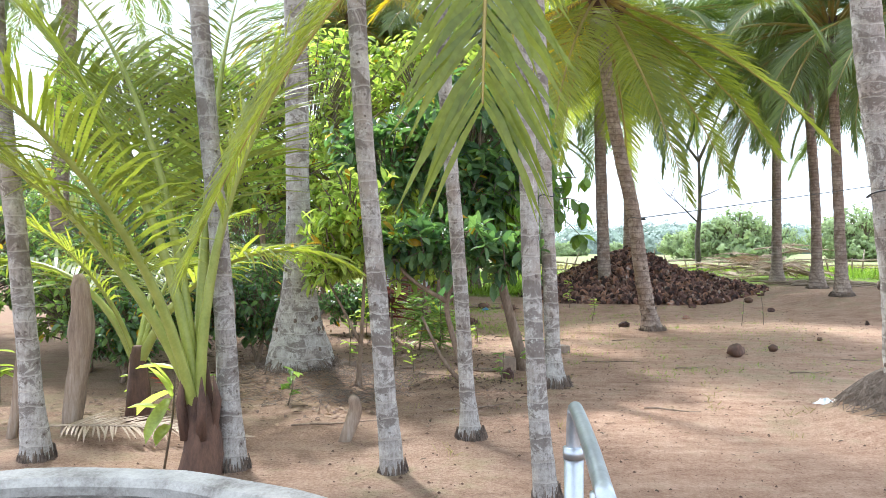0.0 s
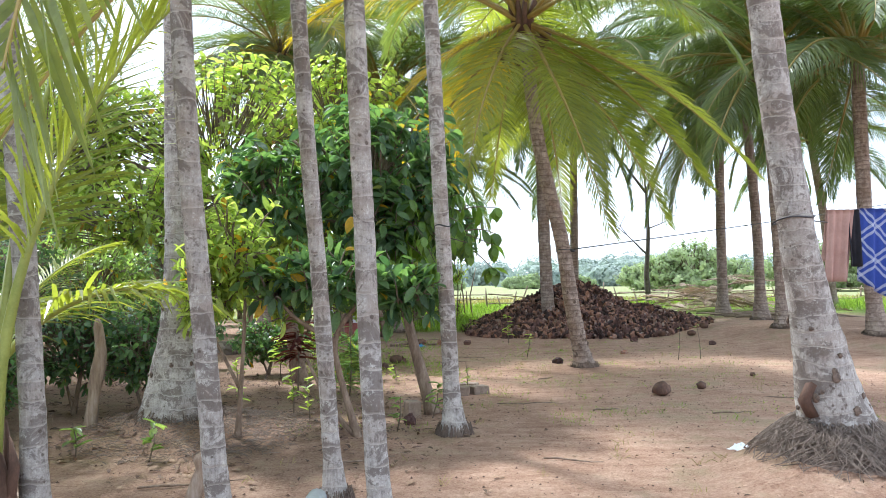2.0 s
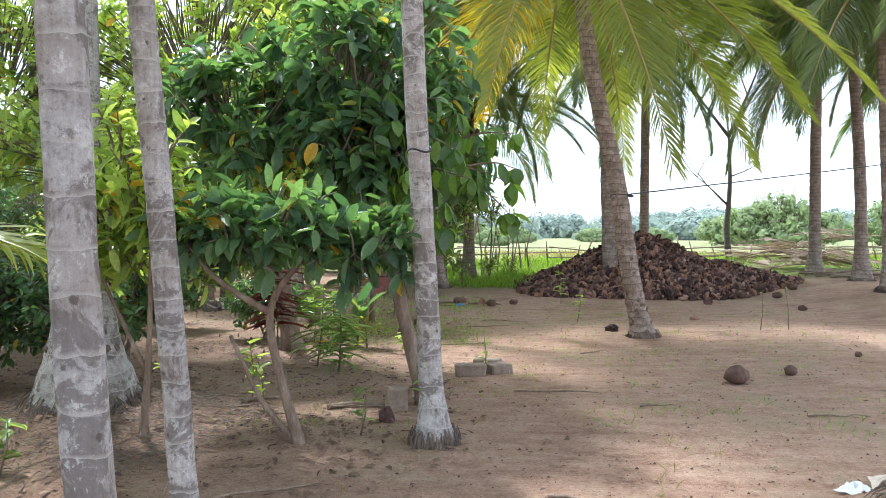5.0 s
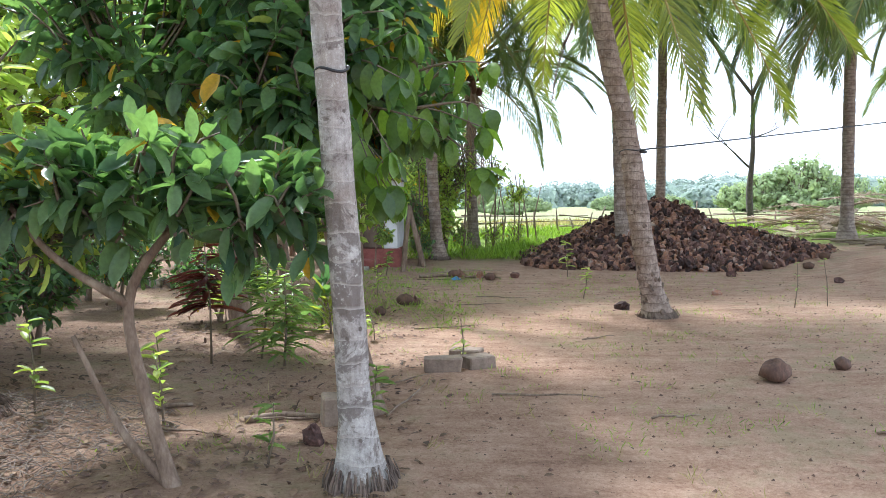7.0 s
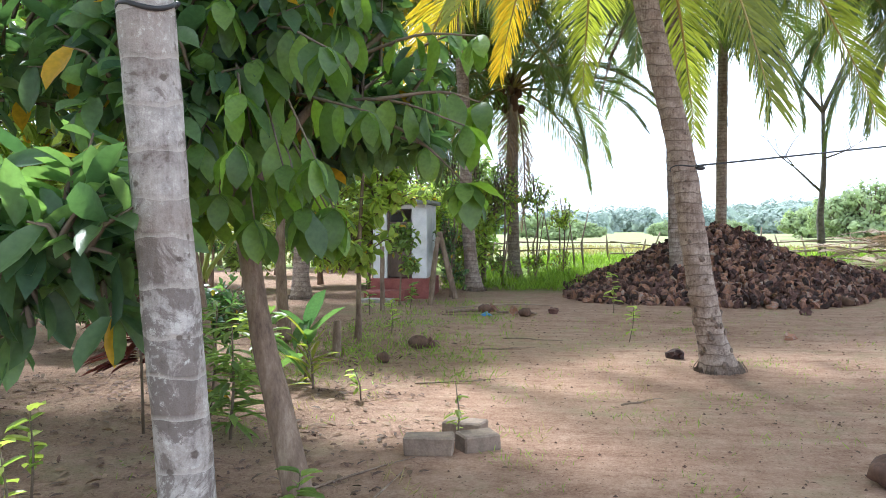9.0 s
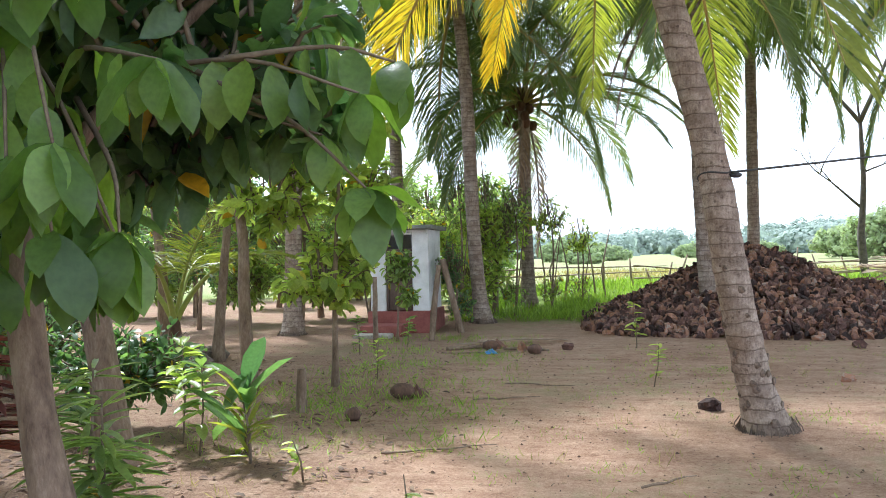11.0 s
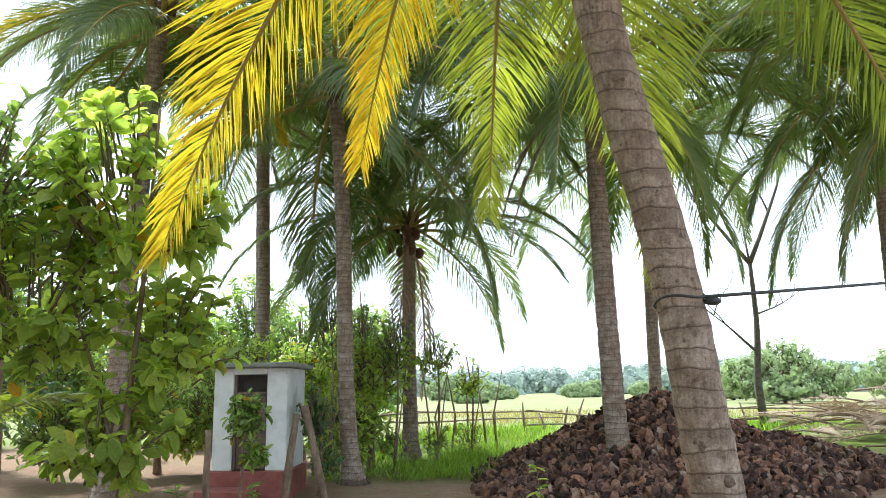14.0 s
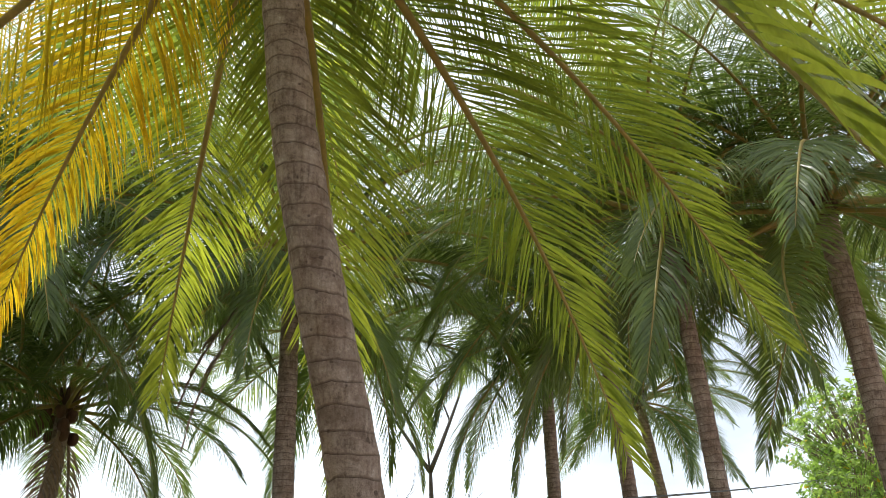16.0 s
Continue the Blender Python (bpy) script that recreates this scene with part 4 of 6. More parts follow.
tree("tree", (-0.92, 12.5), [([(-0.92, 12.5, 0), (-1.05, 12.5, 0.9), (-1.2, 12.5, 1.7), (-1.6, 12.8, 2.7), (-1.9, 13.0, 3.7)], 0.12, 0.07),
      ([(-1.2, 12.5, 1.7), (-0.6, 12.4, 2.6), (-0.2, 12.4, 3.6)], 0.07, 0.03), ([(-1.5, 12.7, 2.4), (-2.6, 12.6, 3.0), (-4.0, 12.5, 3.6)], 0.06, 0.03)],
     [(-2.2, 12.7, 3.9, 2.2, 1.6, 1.6, 400), (-4.8, 12.4, 3.7, 2.3, 1.7, 1.7, 380), (-0.2, 12.4, 4.2, 1.3, 1.2, 1.1, 150), (-3.0, 11.5, 2.6, 1.9, 1.0, 0.9, 170), (-1.0, 11.6, 2.6, 1.2, 0.8, 0.8, 120), (-0.2, 11.4, 2.9, 0.9, 0.8, 0.7, 90), (-1.6, 11.9, 2.1, 1.3, 0.7, 0.6, 110)], 0.17, 12, M_LEAF_BRIGHT,
     "spreading broad-leaved tree with bright green crown", seed=3, fine=False)
tree("shrub", (-0.9, 8.1), [([(-0.9, 8.1, 0), (-0.85, 8.1, 0.8), (-0.8, 8.05, 1.8)], 0.03, 0.012), ([(-0.87, 8.1, 0.5), (-1.3, 8.2, 1.3)], 0.02, 0.01)],
     [(-0.95, 8.1, 1.9, 0.6, 0.5, 0.6, 80), (-1.2, 8.3, 1.45, 0.6, 0.5, 0.5, 60), (-0.5, 8.2, 1.5, 0.5, 0.4, 0.5, 36)], 0.17, 8, M_LEAF_BRIGHT, "shrub with fresh light green shoots", "shrub", seed=5, fine=True, wide=0.34, droop=0.1)
tree("sapling", (-0.4, 15.9), [([(-0.4, 15.9, 0), (-0.38, 15.9, 1.2), (-0.3, 15.9, 2.6), (-0.25, 15.9, 4.0)], 0.04, 0.012), ([(-0.38, 15.9, 0.8), (-0.6, 15.9, 1.6), (-0.9, 15.9, 2.4)], 0.022, 0.01)],
     [(-0.45, 15.9, 3.3, 1.05, 0.8, 1.1, 105), (-1.2, 15.9, 2.5, 1.0, 0.7, 1.1, 90), (-0.1, 15.9, 2.1, 0.75, 0.5, 0.8, 44), (-0.6, 15.9, 1.3, 0.9, 0.5, 0.6, 36)], 0.17, 9, M_LEAF_BRIGHT, "young tree with rounded bright green leaves", "tree", seed=6, fine=True, wide=0.6, droop=0.15)
tree("tree", (-1.35, 15.7), [([(-1.35, 15.7, 0), (-1.4, 15.7, 1.0), (-1.42, 15.7, 1.9), (-1.7, 15.7, 3.2)], 0.085, 0.05)],
     [(-1.7, 15.7, 3.5, 1.2, 1.0, 1.0, 140)], 0.13, 9, M_LEAF_MID, "thin tree with a cut trunk", seed=7)
tree("tree", (-2.85, 17.9), [([(-2.85, 17.9, 0), (-2.75, 17.9, 1.0), (-2.6, 17.9, 2.4)], 0.09, 0.05)], [(-2.6, 17.9, 3.2, 1.5, 1.3, 1.1, 150)], 0.13, 9, M_LEAF_MID, "dark-trunked tree in the grove", seed=8)
tree("tree", (-4.5, 19.3), [([(-4.5, 19.3, 0), (-4.5, 19.3, 1.2), (-4.6, 19.2, 2.6)], 0.12, 0.06)], [(-4.6, 19.2, 3.3, 1.8, 1.5, 1.2, 170)], 0.13, 9, M_LEAF_MID, "tree in the grove beside the lane", seed=9)
# shrubs beside the slender palms
for k, (x, y, r, h, mt) in enumerate([(-4.3, 9.3, 1.1, 1.7, M_LEAF_MID), (-3.2, 9.9, 0.9, 1.5, M_LEAF_DARK), (-5.6, 8.2, 1.2, 1.9, M_LEAF_MID), (-6.6, 10.5, 1.6, 2.6, M_LEAF_DARK), (-2.6, 11.4, 1.0, 1.5, M_LEAF_DARK),
                                      (-5.0, 12.0, 1.6, 2.2, M_LEAF_DARK), (-1.6, 13.6, 0.9, 1.0, M_LEAF_DARK), (-3.4, 14.6, 1.2, 1.4, M_LEAF_DARK), (-8.5, 13.0, 2.0, 3.2, M_LEAF_MID),
                                      (-2.4, 9.9, 0.8, 1.3, M_LEAF_DARK), (-4.8, 10.6, 1.3, 2.0, M_LEAF_MID), (-3.6, 8.6, 0.8, 1.1, M_LEAF_DARK), (-7.5, 8.8, 1.4, 2.4, M_LEAF_MID)]):
    tree("bush", (x, y), [([(x, y, 0), (x + 0.1, y, h * 0.5), (x - 0.1, y, h * 0.9)], 0.03, 0.01), ([(x, y, 0.02), (x - 0.3, y + 0.1, h * 0.7)], 0.02, 0.008)],
         [(x, y, h * 0.58, r, r * 0.85, h * 0.5, int(190 * r))], 0.12, 11, mt, "dense green bush under the palms", "bush", seed=20 + k, group="bushes under the palms")
# thicket along the back of the yard
for k in range(15):
    q = random.Random(300 + k)
    x = -15.5 + k * 1.15 + q.uniform(-0.4, 0.4)
    y = 27.5 + q.uniform(-2.2, 3.0) - 0.15 * abs(x)
    h = q.uniform(3.0, 4.8)
    tree("tree", (x, y), [([(x, y, 0), (x + q.uniform(-0.2, 0.2), y, h * 0.5), (x + q.uniform(-0.4, 0.4), y, h * 0.85)], 0.07, 0.03)],
         [(x, y, h * 0.68, 1.3, 1.2, h * 0.33, 220), (x + q.uniform(-0.8, 0.8), y - 0.6, h * 0.33, 1.1, 0.9, h * 0.3, 150)], 0.17, 11, q.choice([M_LEAF_MID, M_LEAF_MID, M_LEAF_BRIGHT]), "tree in the thicket behind the yard", "tree", seed=40 + k, group="thicket trees")
for k in range(16):
    q = random.Random(340 + k)
    x, y = -24 + k * 1.55 + q.uniform(-0.5, 0.5), 33.5 + q.uniform(-1.5, 3.0)
    h = q.uniform(4.2, 6.4)
    tree("tree", (x, y), [([(x, y, 0), (x + q.uniform(-0.2, 0.2), y, h * 0.5), (x, y, h * 0.85)], 0.09, 0.04)],
         [(x, y, h * 0.64, 1.7, 1.4, h * 0.36, 230), (x + q.uniform(-0.8, 0.8), y - 0.6, h * 0.28, 1.6, 1.0, h * 0.27, 150)], 0.2, 11, q.choice([M_LEAF_MID, M_LEAF_DARK]), "tall tree in the thicket behind the yard", "tree", seed=140 + k, group="thicket trees")
for k, (x, y, r, h) in enumerate([(-5.8, 16.8, 1.5, 3.0), (-7.6, 18.8, 1.8, 3.6), (-3.6, 23.4, 1.3, 3.0), (-5.6, 22.6, 1.7, 3.8), (-2.3, 24.2, 1.1, 2.6), (-9.5, 21.5, 2.2, 4.2), (-4.4, 15.6, 1.0, 1.4)]):
    tree("bush", (x, y), [([(x, y, 0), (x + 0.1, y, h * 0.5), (x - 0.1, y, h * 0.9)], 0.04, 0.012), ([(x, y, 0.02), (x - 0.3, y + 0.1, h * 0.7)], 0.03, 0.01)],
         [(x, y, h * 0.6, r, r * 0.8, h * 0.46, int(150 * r))], 0.15, 10, M_LEAF_DARK if k % 2 else M_LEAF_MID, "loose green bush at the edge of the lane", "bush", seed=160 + k, group="bushes by the lane")
for k, (x, y, h, r) in enumerate([(23.0, 27.5, 9.0, 3.2), (29.0, 33.0, 9.5, 3.4), (33.0, 28.0, 8.0, 3.2)]):
    tree("tree", (x, y), [([(x, y, 0), (x, y, h * 0.5), (x + 0.3, y, h * 0.85)], 0.2, 0.06), ([(x, y, h * 0.35), (x + r * 0.5, y, h * 0.7)], 0.1, 0.04)],
         [(x, y, h * 0.68, r, r * 0.9, h * 0.34, 420), (x - r * 0.5, y - 0.4, h * 0.42, r * 0.7, r * 0.7, h * 0.22, 170)], 0.22, 12, M_LEAF_MID, "tall feathery green tree past the yard", "tree", seed=180 + k, group="trees past the yard")
# slim trees round the two palms by the shed
for k, (x, y, h) in enumerate([(0.9, 25.2, 3.6), (1.7, 25.8, 3.2), (-0.3, 24.6, 3.9), (2.4, 27.2, 2.6), (0.1, 26.3, 4.2)]):
    tree("sapling", (x, y), [([(x, y, 0), (x + 0.08, y, h * 0.5), (x - 0.05, y, h * 0.9)], 0.03, 0.012), ([(x, y, 0.05), (x + 0.25, y, h * 0.6)], 0.02, 0.01)],
         [(x, y, h * 0.72, 0.6, 0.5, h * 0.26, 60), (x, y, 0.6, 0.5, 0.4, 0.5, 26)], 0.12, 8, M_LEAF_BRIGHT if k % 2 else M_LEAF_MID, "slim young tree at the field's edge", "tree", seed=60 + k, group="slim trees by the shed")


# ---- leafless tree ----
def dead_tree():
    q = random.Random(11)
    x, y = 11.0, 32.8
    root = tagged(new("dead_tree"), "leafless dark tree with forked bare branches", "tree")
    root.location = (x, y, height(x, y) - 0.05)
    trunk = spline([(0, 0, 0), (-0.1, 0, 1.5), (0.0, 0, 3.0), (-0.05, 0, 5.0)], 14)
    place("trunk", Shape().tube(trunk, [0.14 - 0.006 * i for i in range(15)], sides=9, wobble=0.15).mesh("trunk", M_BARK_DEAD), root)

    def limb(p, d, ln, r, depth, sh):
        pts = [p]
        for i in range(4):
            d = (d + Vector((q.uniform(-0.2, 0.2), q.uniform(-0.2, 0.2), q.uniform(-0.06, 0.16)))).normalized()
            pts.append(pts[-1] + d * ln / 4)
        sh.tube(pts, [r * (1 - 0.17 * i) for i in range(5)], sides=5)
        if depth:
            for i in (2, 3, 4, 4):
                nd = (d + Vector((q.uniform(-1, 1), q.uniform(-0.6, 0.6), q.uniform(-0.2, 0.7)))).normalized()
                limb(pts[i], nd, ln * q.uniform(0.45, 0.7), r * 0.42, depth - 1, sh)

    for d, ln, r in [((-0.75, 0, 0.85), 3.0, 0.075), ((0.62, 0, 1.0), 3.4, 0.085), ((0.1, 0.4, 1.0), 2.4, 0.04)]:
        sh = Shape()
        limb(Vector((-0.05, 0, 4.95)), Vector(d).normalized(), ln, r, 3, sh)
        place("limb", sh.mesh("limb", M_BARK_DEAD), root)
    sh = Shape()
    limb(Vector((-0.05, 0, 2.3)), Vector((-1, 0, 0.6)).normalized(), 1.6, 0.05, 2, sh)
    limb(Vector((0.0, 0, 3.4)), Vector((1, 0, 0.3)).normalized(), 1.2, 0.035, 2, sh)
    place("limb", sh.mesh("limb", M_BARK_DEAD), root)


dead_tree()

# ---- the field's far trees and hill line ----
for k in range(40):
    q = random.Random(500 + k)
    y = q.uniform(85, 175)
    if k % 4 == 0:
        x, r = q.uniform(-0.35, 0.26) * y, q.uniform(2.2, 4.0)
    else:
        x, r = q.uniform(0.3, 0.95) * y, q.uniform(4.0, 7.5)
    h = r * q.uniform(0.95, 1.25)
    grey = k % 8 == 3
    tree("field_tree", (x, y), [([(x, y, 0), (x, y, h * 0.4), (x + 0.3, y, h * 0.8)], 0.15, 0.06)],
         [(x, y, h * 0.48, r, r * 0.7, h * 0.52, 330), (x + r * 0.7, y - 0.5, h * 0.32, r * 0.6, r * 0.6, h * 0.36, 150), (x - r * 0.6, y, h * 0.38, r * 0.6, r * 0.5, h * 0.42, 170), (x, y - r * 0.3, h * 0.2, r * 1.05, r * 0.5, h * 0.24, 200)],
         0.42, 13, M_LEAF_GREY if grey else M_LEAF_FAR_HAZE, "grey thorny bush in the field" if grey else "rounded green thorn tree in the field", "tree", seed=80 + k, spread=0.6, twig=0.02, wide=0.7, group="field trees", soft_crown=True)


def hill_woods():
    q = np.random.RandomState(3)
    b, w, u, ln = [], [], [], []
    for k in range(330):
        y = q.uniform(210, 430)
        x = q.uniform(-0.75, 1.25) * y
        lift = (4.5 + 6.0 * min(1.0, max(0.0, (x / y - 0.02) / 0.35))) * min(1.0, max(0.0, (y - 240) / 170)) * (0.7 + 0.4 * math.sin(x * 0.011 + 1.0))
        r, h = q.uniform(5, 11), q.uniform(4.5, 8.5)
        n = 420
        d = q.normal(size=(n, 3))
        d /= np.linalg.norm(d, axis=1, keepdims=True)
        d[:, 2] = np.abs(d[:, 2])
        c = np.array([x, y, lift])
        e = d * np.array([r, r * 0.8, h]) * (0.75 + 0.3 * np.sin(d[:, :1] * 5 + d[:, 1:2] * 7 + k))
        b.append(c + e)
        w.append(np.cross(d, q.normal(size=(n, 3))))
        u.append(d + np.array([0, 0, 0.6]) + q.normal(size=(n, 3)) * 0.15)
        ln.append(q.uniform(0.9, 1.7, n))
        # the wood below the crowns
        m = 24
        b.append(c + np.stack([q.uniform(-r, r, m), q.uniform(-2, 2, m), q.uniform(-lift, 2.0, m)], 1))
        w.append(q.normal(size=(m, 3)))
        u.append(q.normal(size=(m, 3)) * 0.4 + np.array([0, -1, 0.4]))
        ln.append(q.uniform(3.0, 6.0, m))
    ln = np.concatenate(ln)
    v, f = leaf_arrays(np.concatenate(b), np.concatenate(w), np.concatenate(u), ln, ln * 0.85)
    tagged(place("distant_woods", tri_mesh("distant_woods", v, f, M_LEAF_HILL_HAZE)), "low wooded rise along the horizon, distance haze mixed into its colour", "woods", kind="stuff")


hill_woods()


# ---- heap of coconut husks ----
def husk_meshes():
    out = []
    for k in range(8):
        q = random.Random(900 + k)
        rings, segs, cut = 4, 8, q.uniform(0.34, 0.66)
        v, f = [], []
        for i in range(rings + 1):
            th = math.pi * cut * i / rings
            for j in range(segs):
                ph = 2 * math.pi * j / segs
                r = 0.13 * (1 + 0.5 * noise.noise((math.cos(ph) * 1.5 + k, math.sin(ph) * 1.5, i * 0.6)))
                v.append((r * math.sin(th) * math.cos(ph), r * 0.8 * math.sin(th) * math.sin(ph), r * 1.25 * math.cos(th)))
        for i in range(rings):
            for j in range(segs):
                a, b = i * segs + j, i * segs + (j + 1) % segs
                f.append((a, a + segs, b + segs, b))
        c = len(v)
        v.append((0, 0, 0.13 * 1.25 * math.cos(math.pi * cut) + 0.07))
        for j in range(segs):
            f.append((rings * segs + j, c, rings * segs + (j + 1) % segs))
        out.append(mesh_from("husk", v, f, [M_HUSK], smooth=False))
    return out


HUSKS = husk_meshes()


def pile_height(x, y):
    """Two merged cones of husks."""
    h = 0.0
    for cx, cy, rx, ry, hh in ((5.9, 24.5, 3.5, 4.3, 1.55), (7.9, 24.2, 2.3, 2.6, 0.7), (4.2, 22.4, 1.9, 2.0, 0.45)):
        d = math.hypot((x - cx) / rx, (y - cy) / ry)
        if d < 1:
            h = max(h, hh * (1 - d) ** 1.1 * (1 + 0.1 * noise.noise((x * 1.3, y * 1.3, 0))))
    return h


def husk_heap():
    q = random.Random(41)
    heap = tagged(new("husk_heap"), "tall heap of rust-brown broken coconut husks", "husk heap")
    heap.location = (5.9, 24.5, 0)
    core_v, core_f = [], []
    nxx, nyy = 40, 40
    for j in range(nyy + 1):
        for i in range(nxx + 1):
            x, y = 1.9 + 9.6 * i / nxx, 19.8 + 9.2 * j / nyy
            core_v.append((x - 5.9, y - 24.5, pile_height(x, y) - 0.1))
    for j in range(nyy):
        for i in range(nxx):
            a = j * (nxx + 1) + i
            core_f.append((a, a + 1, a + nxx + 2, a + nxx + 1))
    place("heap_core", mesh_from("heap_core", core_v, core_f, [M_HUSK]), heap)
    spots = []
    while len(spots) < 5600:
        x, y = q.uniform(1.9, 11.3), q.uniform(19.9, 26.5)
        h = pile_height(x, y)
        if h > 0.02:
            spots.append((x, y, h))
    spots.sort(key=lambda p: p[1] + 0.25 * abs(p[0] - 5.5))
    vs, fs, count = [], [], 0
    for k, (x, y, h) in enumerate(spots):
        me = HUSKS[k % 8]
        s = 0.36 + 0.52 * q.random() ** 1.5
        m = Matrix.Translation((x - 5.9, y - 24.5, height(x, y) * 0.6 + h + q.uniform(-0.03, 0.06))) @ Euler([q.uniform(0, 6.28) for _ in range(3)]).to_matrix().to_4x4() @ Matrix.Diagonal((s * 1.15, s * 0.85, s * 0.62, 1))
        if k % 3 == 0 and count < 300:
            place("husk", me, heap, m)
            count += 1
        else:
            base = len(vs)
            vs += [m @ v.co for v in me.vertices]
            fs += [tuple(base + i for i in p.vertices) for p in me.polygons]
    tagged(place("husk_bulk", mesh_from("husk_bulk", vs, fs, [M_HUSK], smooth=False), heap), kind="stuff")


husk_heap()


# ---- fibrous root mound of the pale leaning palm ----
def root_mound():
    q = random.Random(77)
    root = tagged(new("root_mound"), "grey mound of tangled palm roots round a leaning trunk", "root mound")
    root.location = (4.1, 6.5, height(4.1, 6.5) - 0.12)
    lie = lambda x, y: height(4.1 + x, 6.5 + y) - root.location.z
    v, f = [], []
    rings, segs = 8, 28
    for i in range(rings + 1):
        for k in range(segs):
            a = 2 * math.pi * k / segs
            r = 0.66 * i / rings * (1 + 0.12 * noise.noise((math.cos(a) * 2, math.sin(a) * 2, 1)))
            z = lie(r * math.cos(a), r * math.sin(a)) + 0.26 * (1 - (i / rings) ** 1.6) + 0.03 * noise.noise((math.cos(a) * 4, math.sin(a) * 4, i)) - 0.035
            v.append((r * math.cos(a), r * math.sin(a), z))
    for i in range(rings):
        for k in range(segs):
            f.append((i * segs + k, (i + 1) * segs + k, (i + 1) * segs + (k + 1) % segs, i * segs + (k + 1) % segs))
    place("mound", mesh_from("mound", v, f, [M_ROOT]), root)
    sh = Shape()
    for k in range(900):
        a = q.uniform(0, 2 * math.pi)
        pts, r = [], q.uniform(0.2, 0.5)
        for i in range(4):
            rr = r + i * 0.08
            z = lie(rr * math.cos(a), rr * math.sin(a)) + 0.26 * (1 - min(1, rr / 0.74) ** 1.6) + q.uniform(-0.03, 0.02)
            pts.append((rr * math.cos(a), rr * math.sin(a), z))
            a += q.uniform(-0.3, 0.3)
        sh.tube(pts, [0.005, 0.005, 0.004, 0.003], sides=3, cap=False)
    tagged(place("root_fibre", sh.mesh("root_fibre", M_FIBRE), root), kind="stuff")
    place("bark_flap", Shape().tube([(-0.3, -0.15, 0.34), (-0.36, -0.17, 0.44), (-0.3, -0.16, 0.56), (-0.24, -0.15, 0.66)], [0.07, 0.06, 0.05, 0.02], sides=7, wobble=0.8).mesh("bark_flap", M_NUT), root, None, "torn rust-brown bark flap")


root_mound()


# ---- young coconut palm near the well ----
def young_palm():
    x, y = -1.66, 5.2
    root = tagged(new("young_palm"), "young coconut palm with arching light green fronds", "palm tree")
    root.location = (x, y, height(x, y) - 0.04)
    sh = Shape().tube(spline([(0, 0, 0), (0.02, 0, 0.3), (-0.03, 0.02, 0.62)], 10), [0.15, 0.145, 0.13, 0.125, 0.12, 0.12, 0.115, 0.11, 0.1, 0.09, 0.07], sides=12, wobble=0.3)
    place("trunk", sh.mesh("trunk", M_NUT), root, None, "brown fibrous stub trunk")
    q = random.Random(5)
    for k, (az, kind, sc, tilt) in enumerate([(178, 0, 1.0, 4), (200, 1, 1.0, 6), (95, 0, 1.0, 0), (148, 0, 0.95, 0), (235, 1, 0.95, 0), (20, 0, 0.9, -4)]):
        m = Matrix.Translation((0.02 * math.cos(k), 0.02 * math.sin(k), 0.45)) @ pose(0, 0, 0, 0, 0, az) @ pose(0, 0, 0, 0, tilt, 0) @ Matrix.Diagonal((sc, sc, sc, 1))
        put_frond(root, FRONDS["young"][kind], m)
    for k in range(5):
        a = k * 1.3
        place("leaf_sheath", Shape().tube([(0.09 * math.cos(a), 0.09 * math.sin(a), 0.3), (0.13 * math.cos(a), 0.13 * math.sin(a), 0.55), (0.1 * math.cos(a), 0.1 * math.sin(a), 0.72 + 0.08 * (k % 2))], [0.04, 0.035, 0.005], sides=6, wobble=0.5).mesh("leaf_sheath", M_NUT), root)


young_palm()


def sprout_palm(x, y, fronds):
    root = tagged(new("young_palm"), "small coconut palm with yellow-green hanging leaflets", "palm tree")
    root.location = (x, y, height(x, y) - 0.04)
    place("trunk", Shape().tube([(0, 0, 0), (0, 0, 0.3), (0, 0, 0.7)], [0.12, 0.1, 0.06], sides=10, wobble=0.3).mesh("trunk", M_NUT), root, None, "brown fibrous stub trunk")
    for az, kind, sc in fronds:
        put_frond(root, FRONDS["young"][kind], pose(0, 0, 0.5, 0, 0, az) @ Matrix.Diagonal((sc, sc, sc, 1)))


sprout_palm(-2.75, 6.9, [(-4, 2, 1.45), (95, 2, 1.3), (170, 2, 1.3), (215, 1, 0.6), (60, 1, 0.6)])
sprout_palm(-3.9, 18.6, [(20, 2, 1.5), (95, 2, 1.5), (190, 2, 1.5), (280, 2, 1.5), (330, 1, 0.8)])



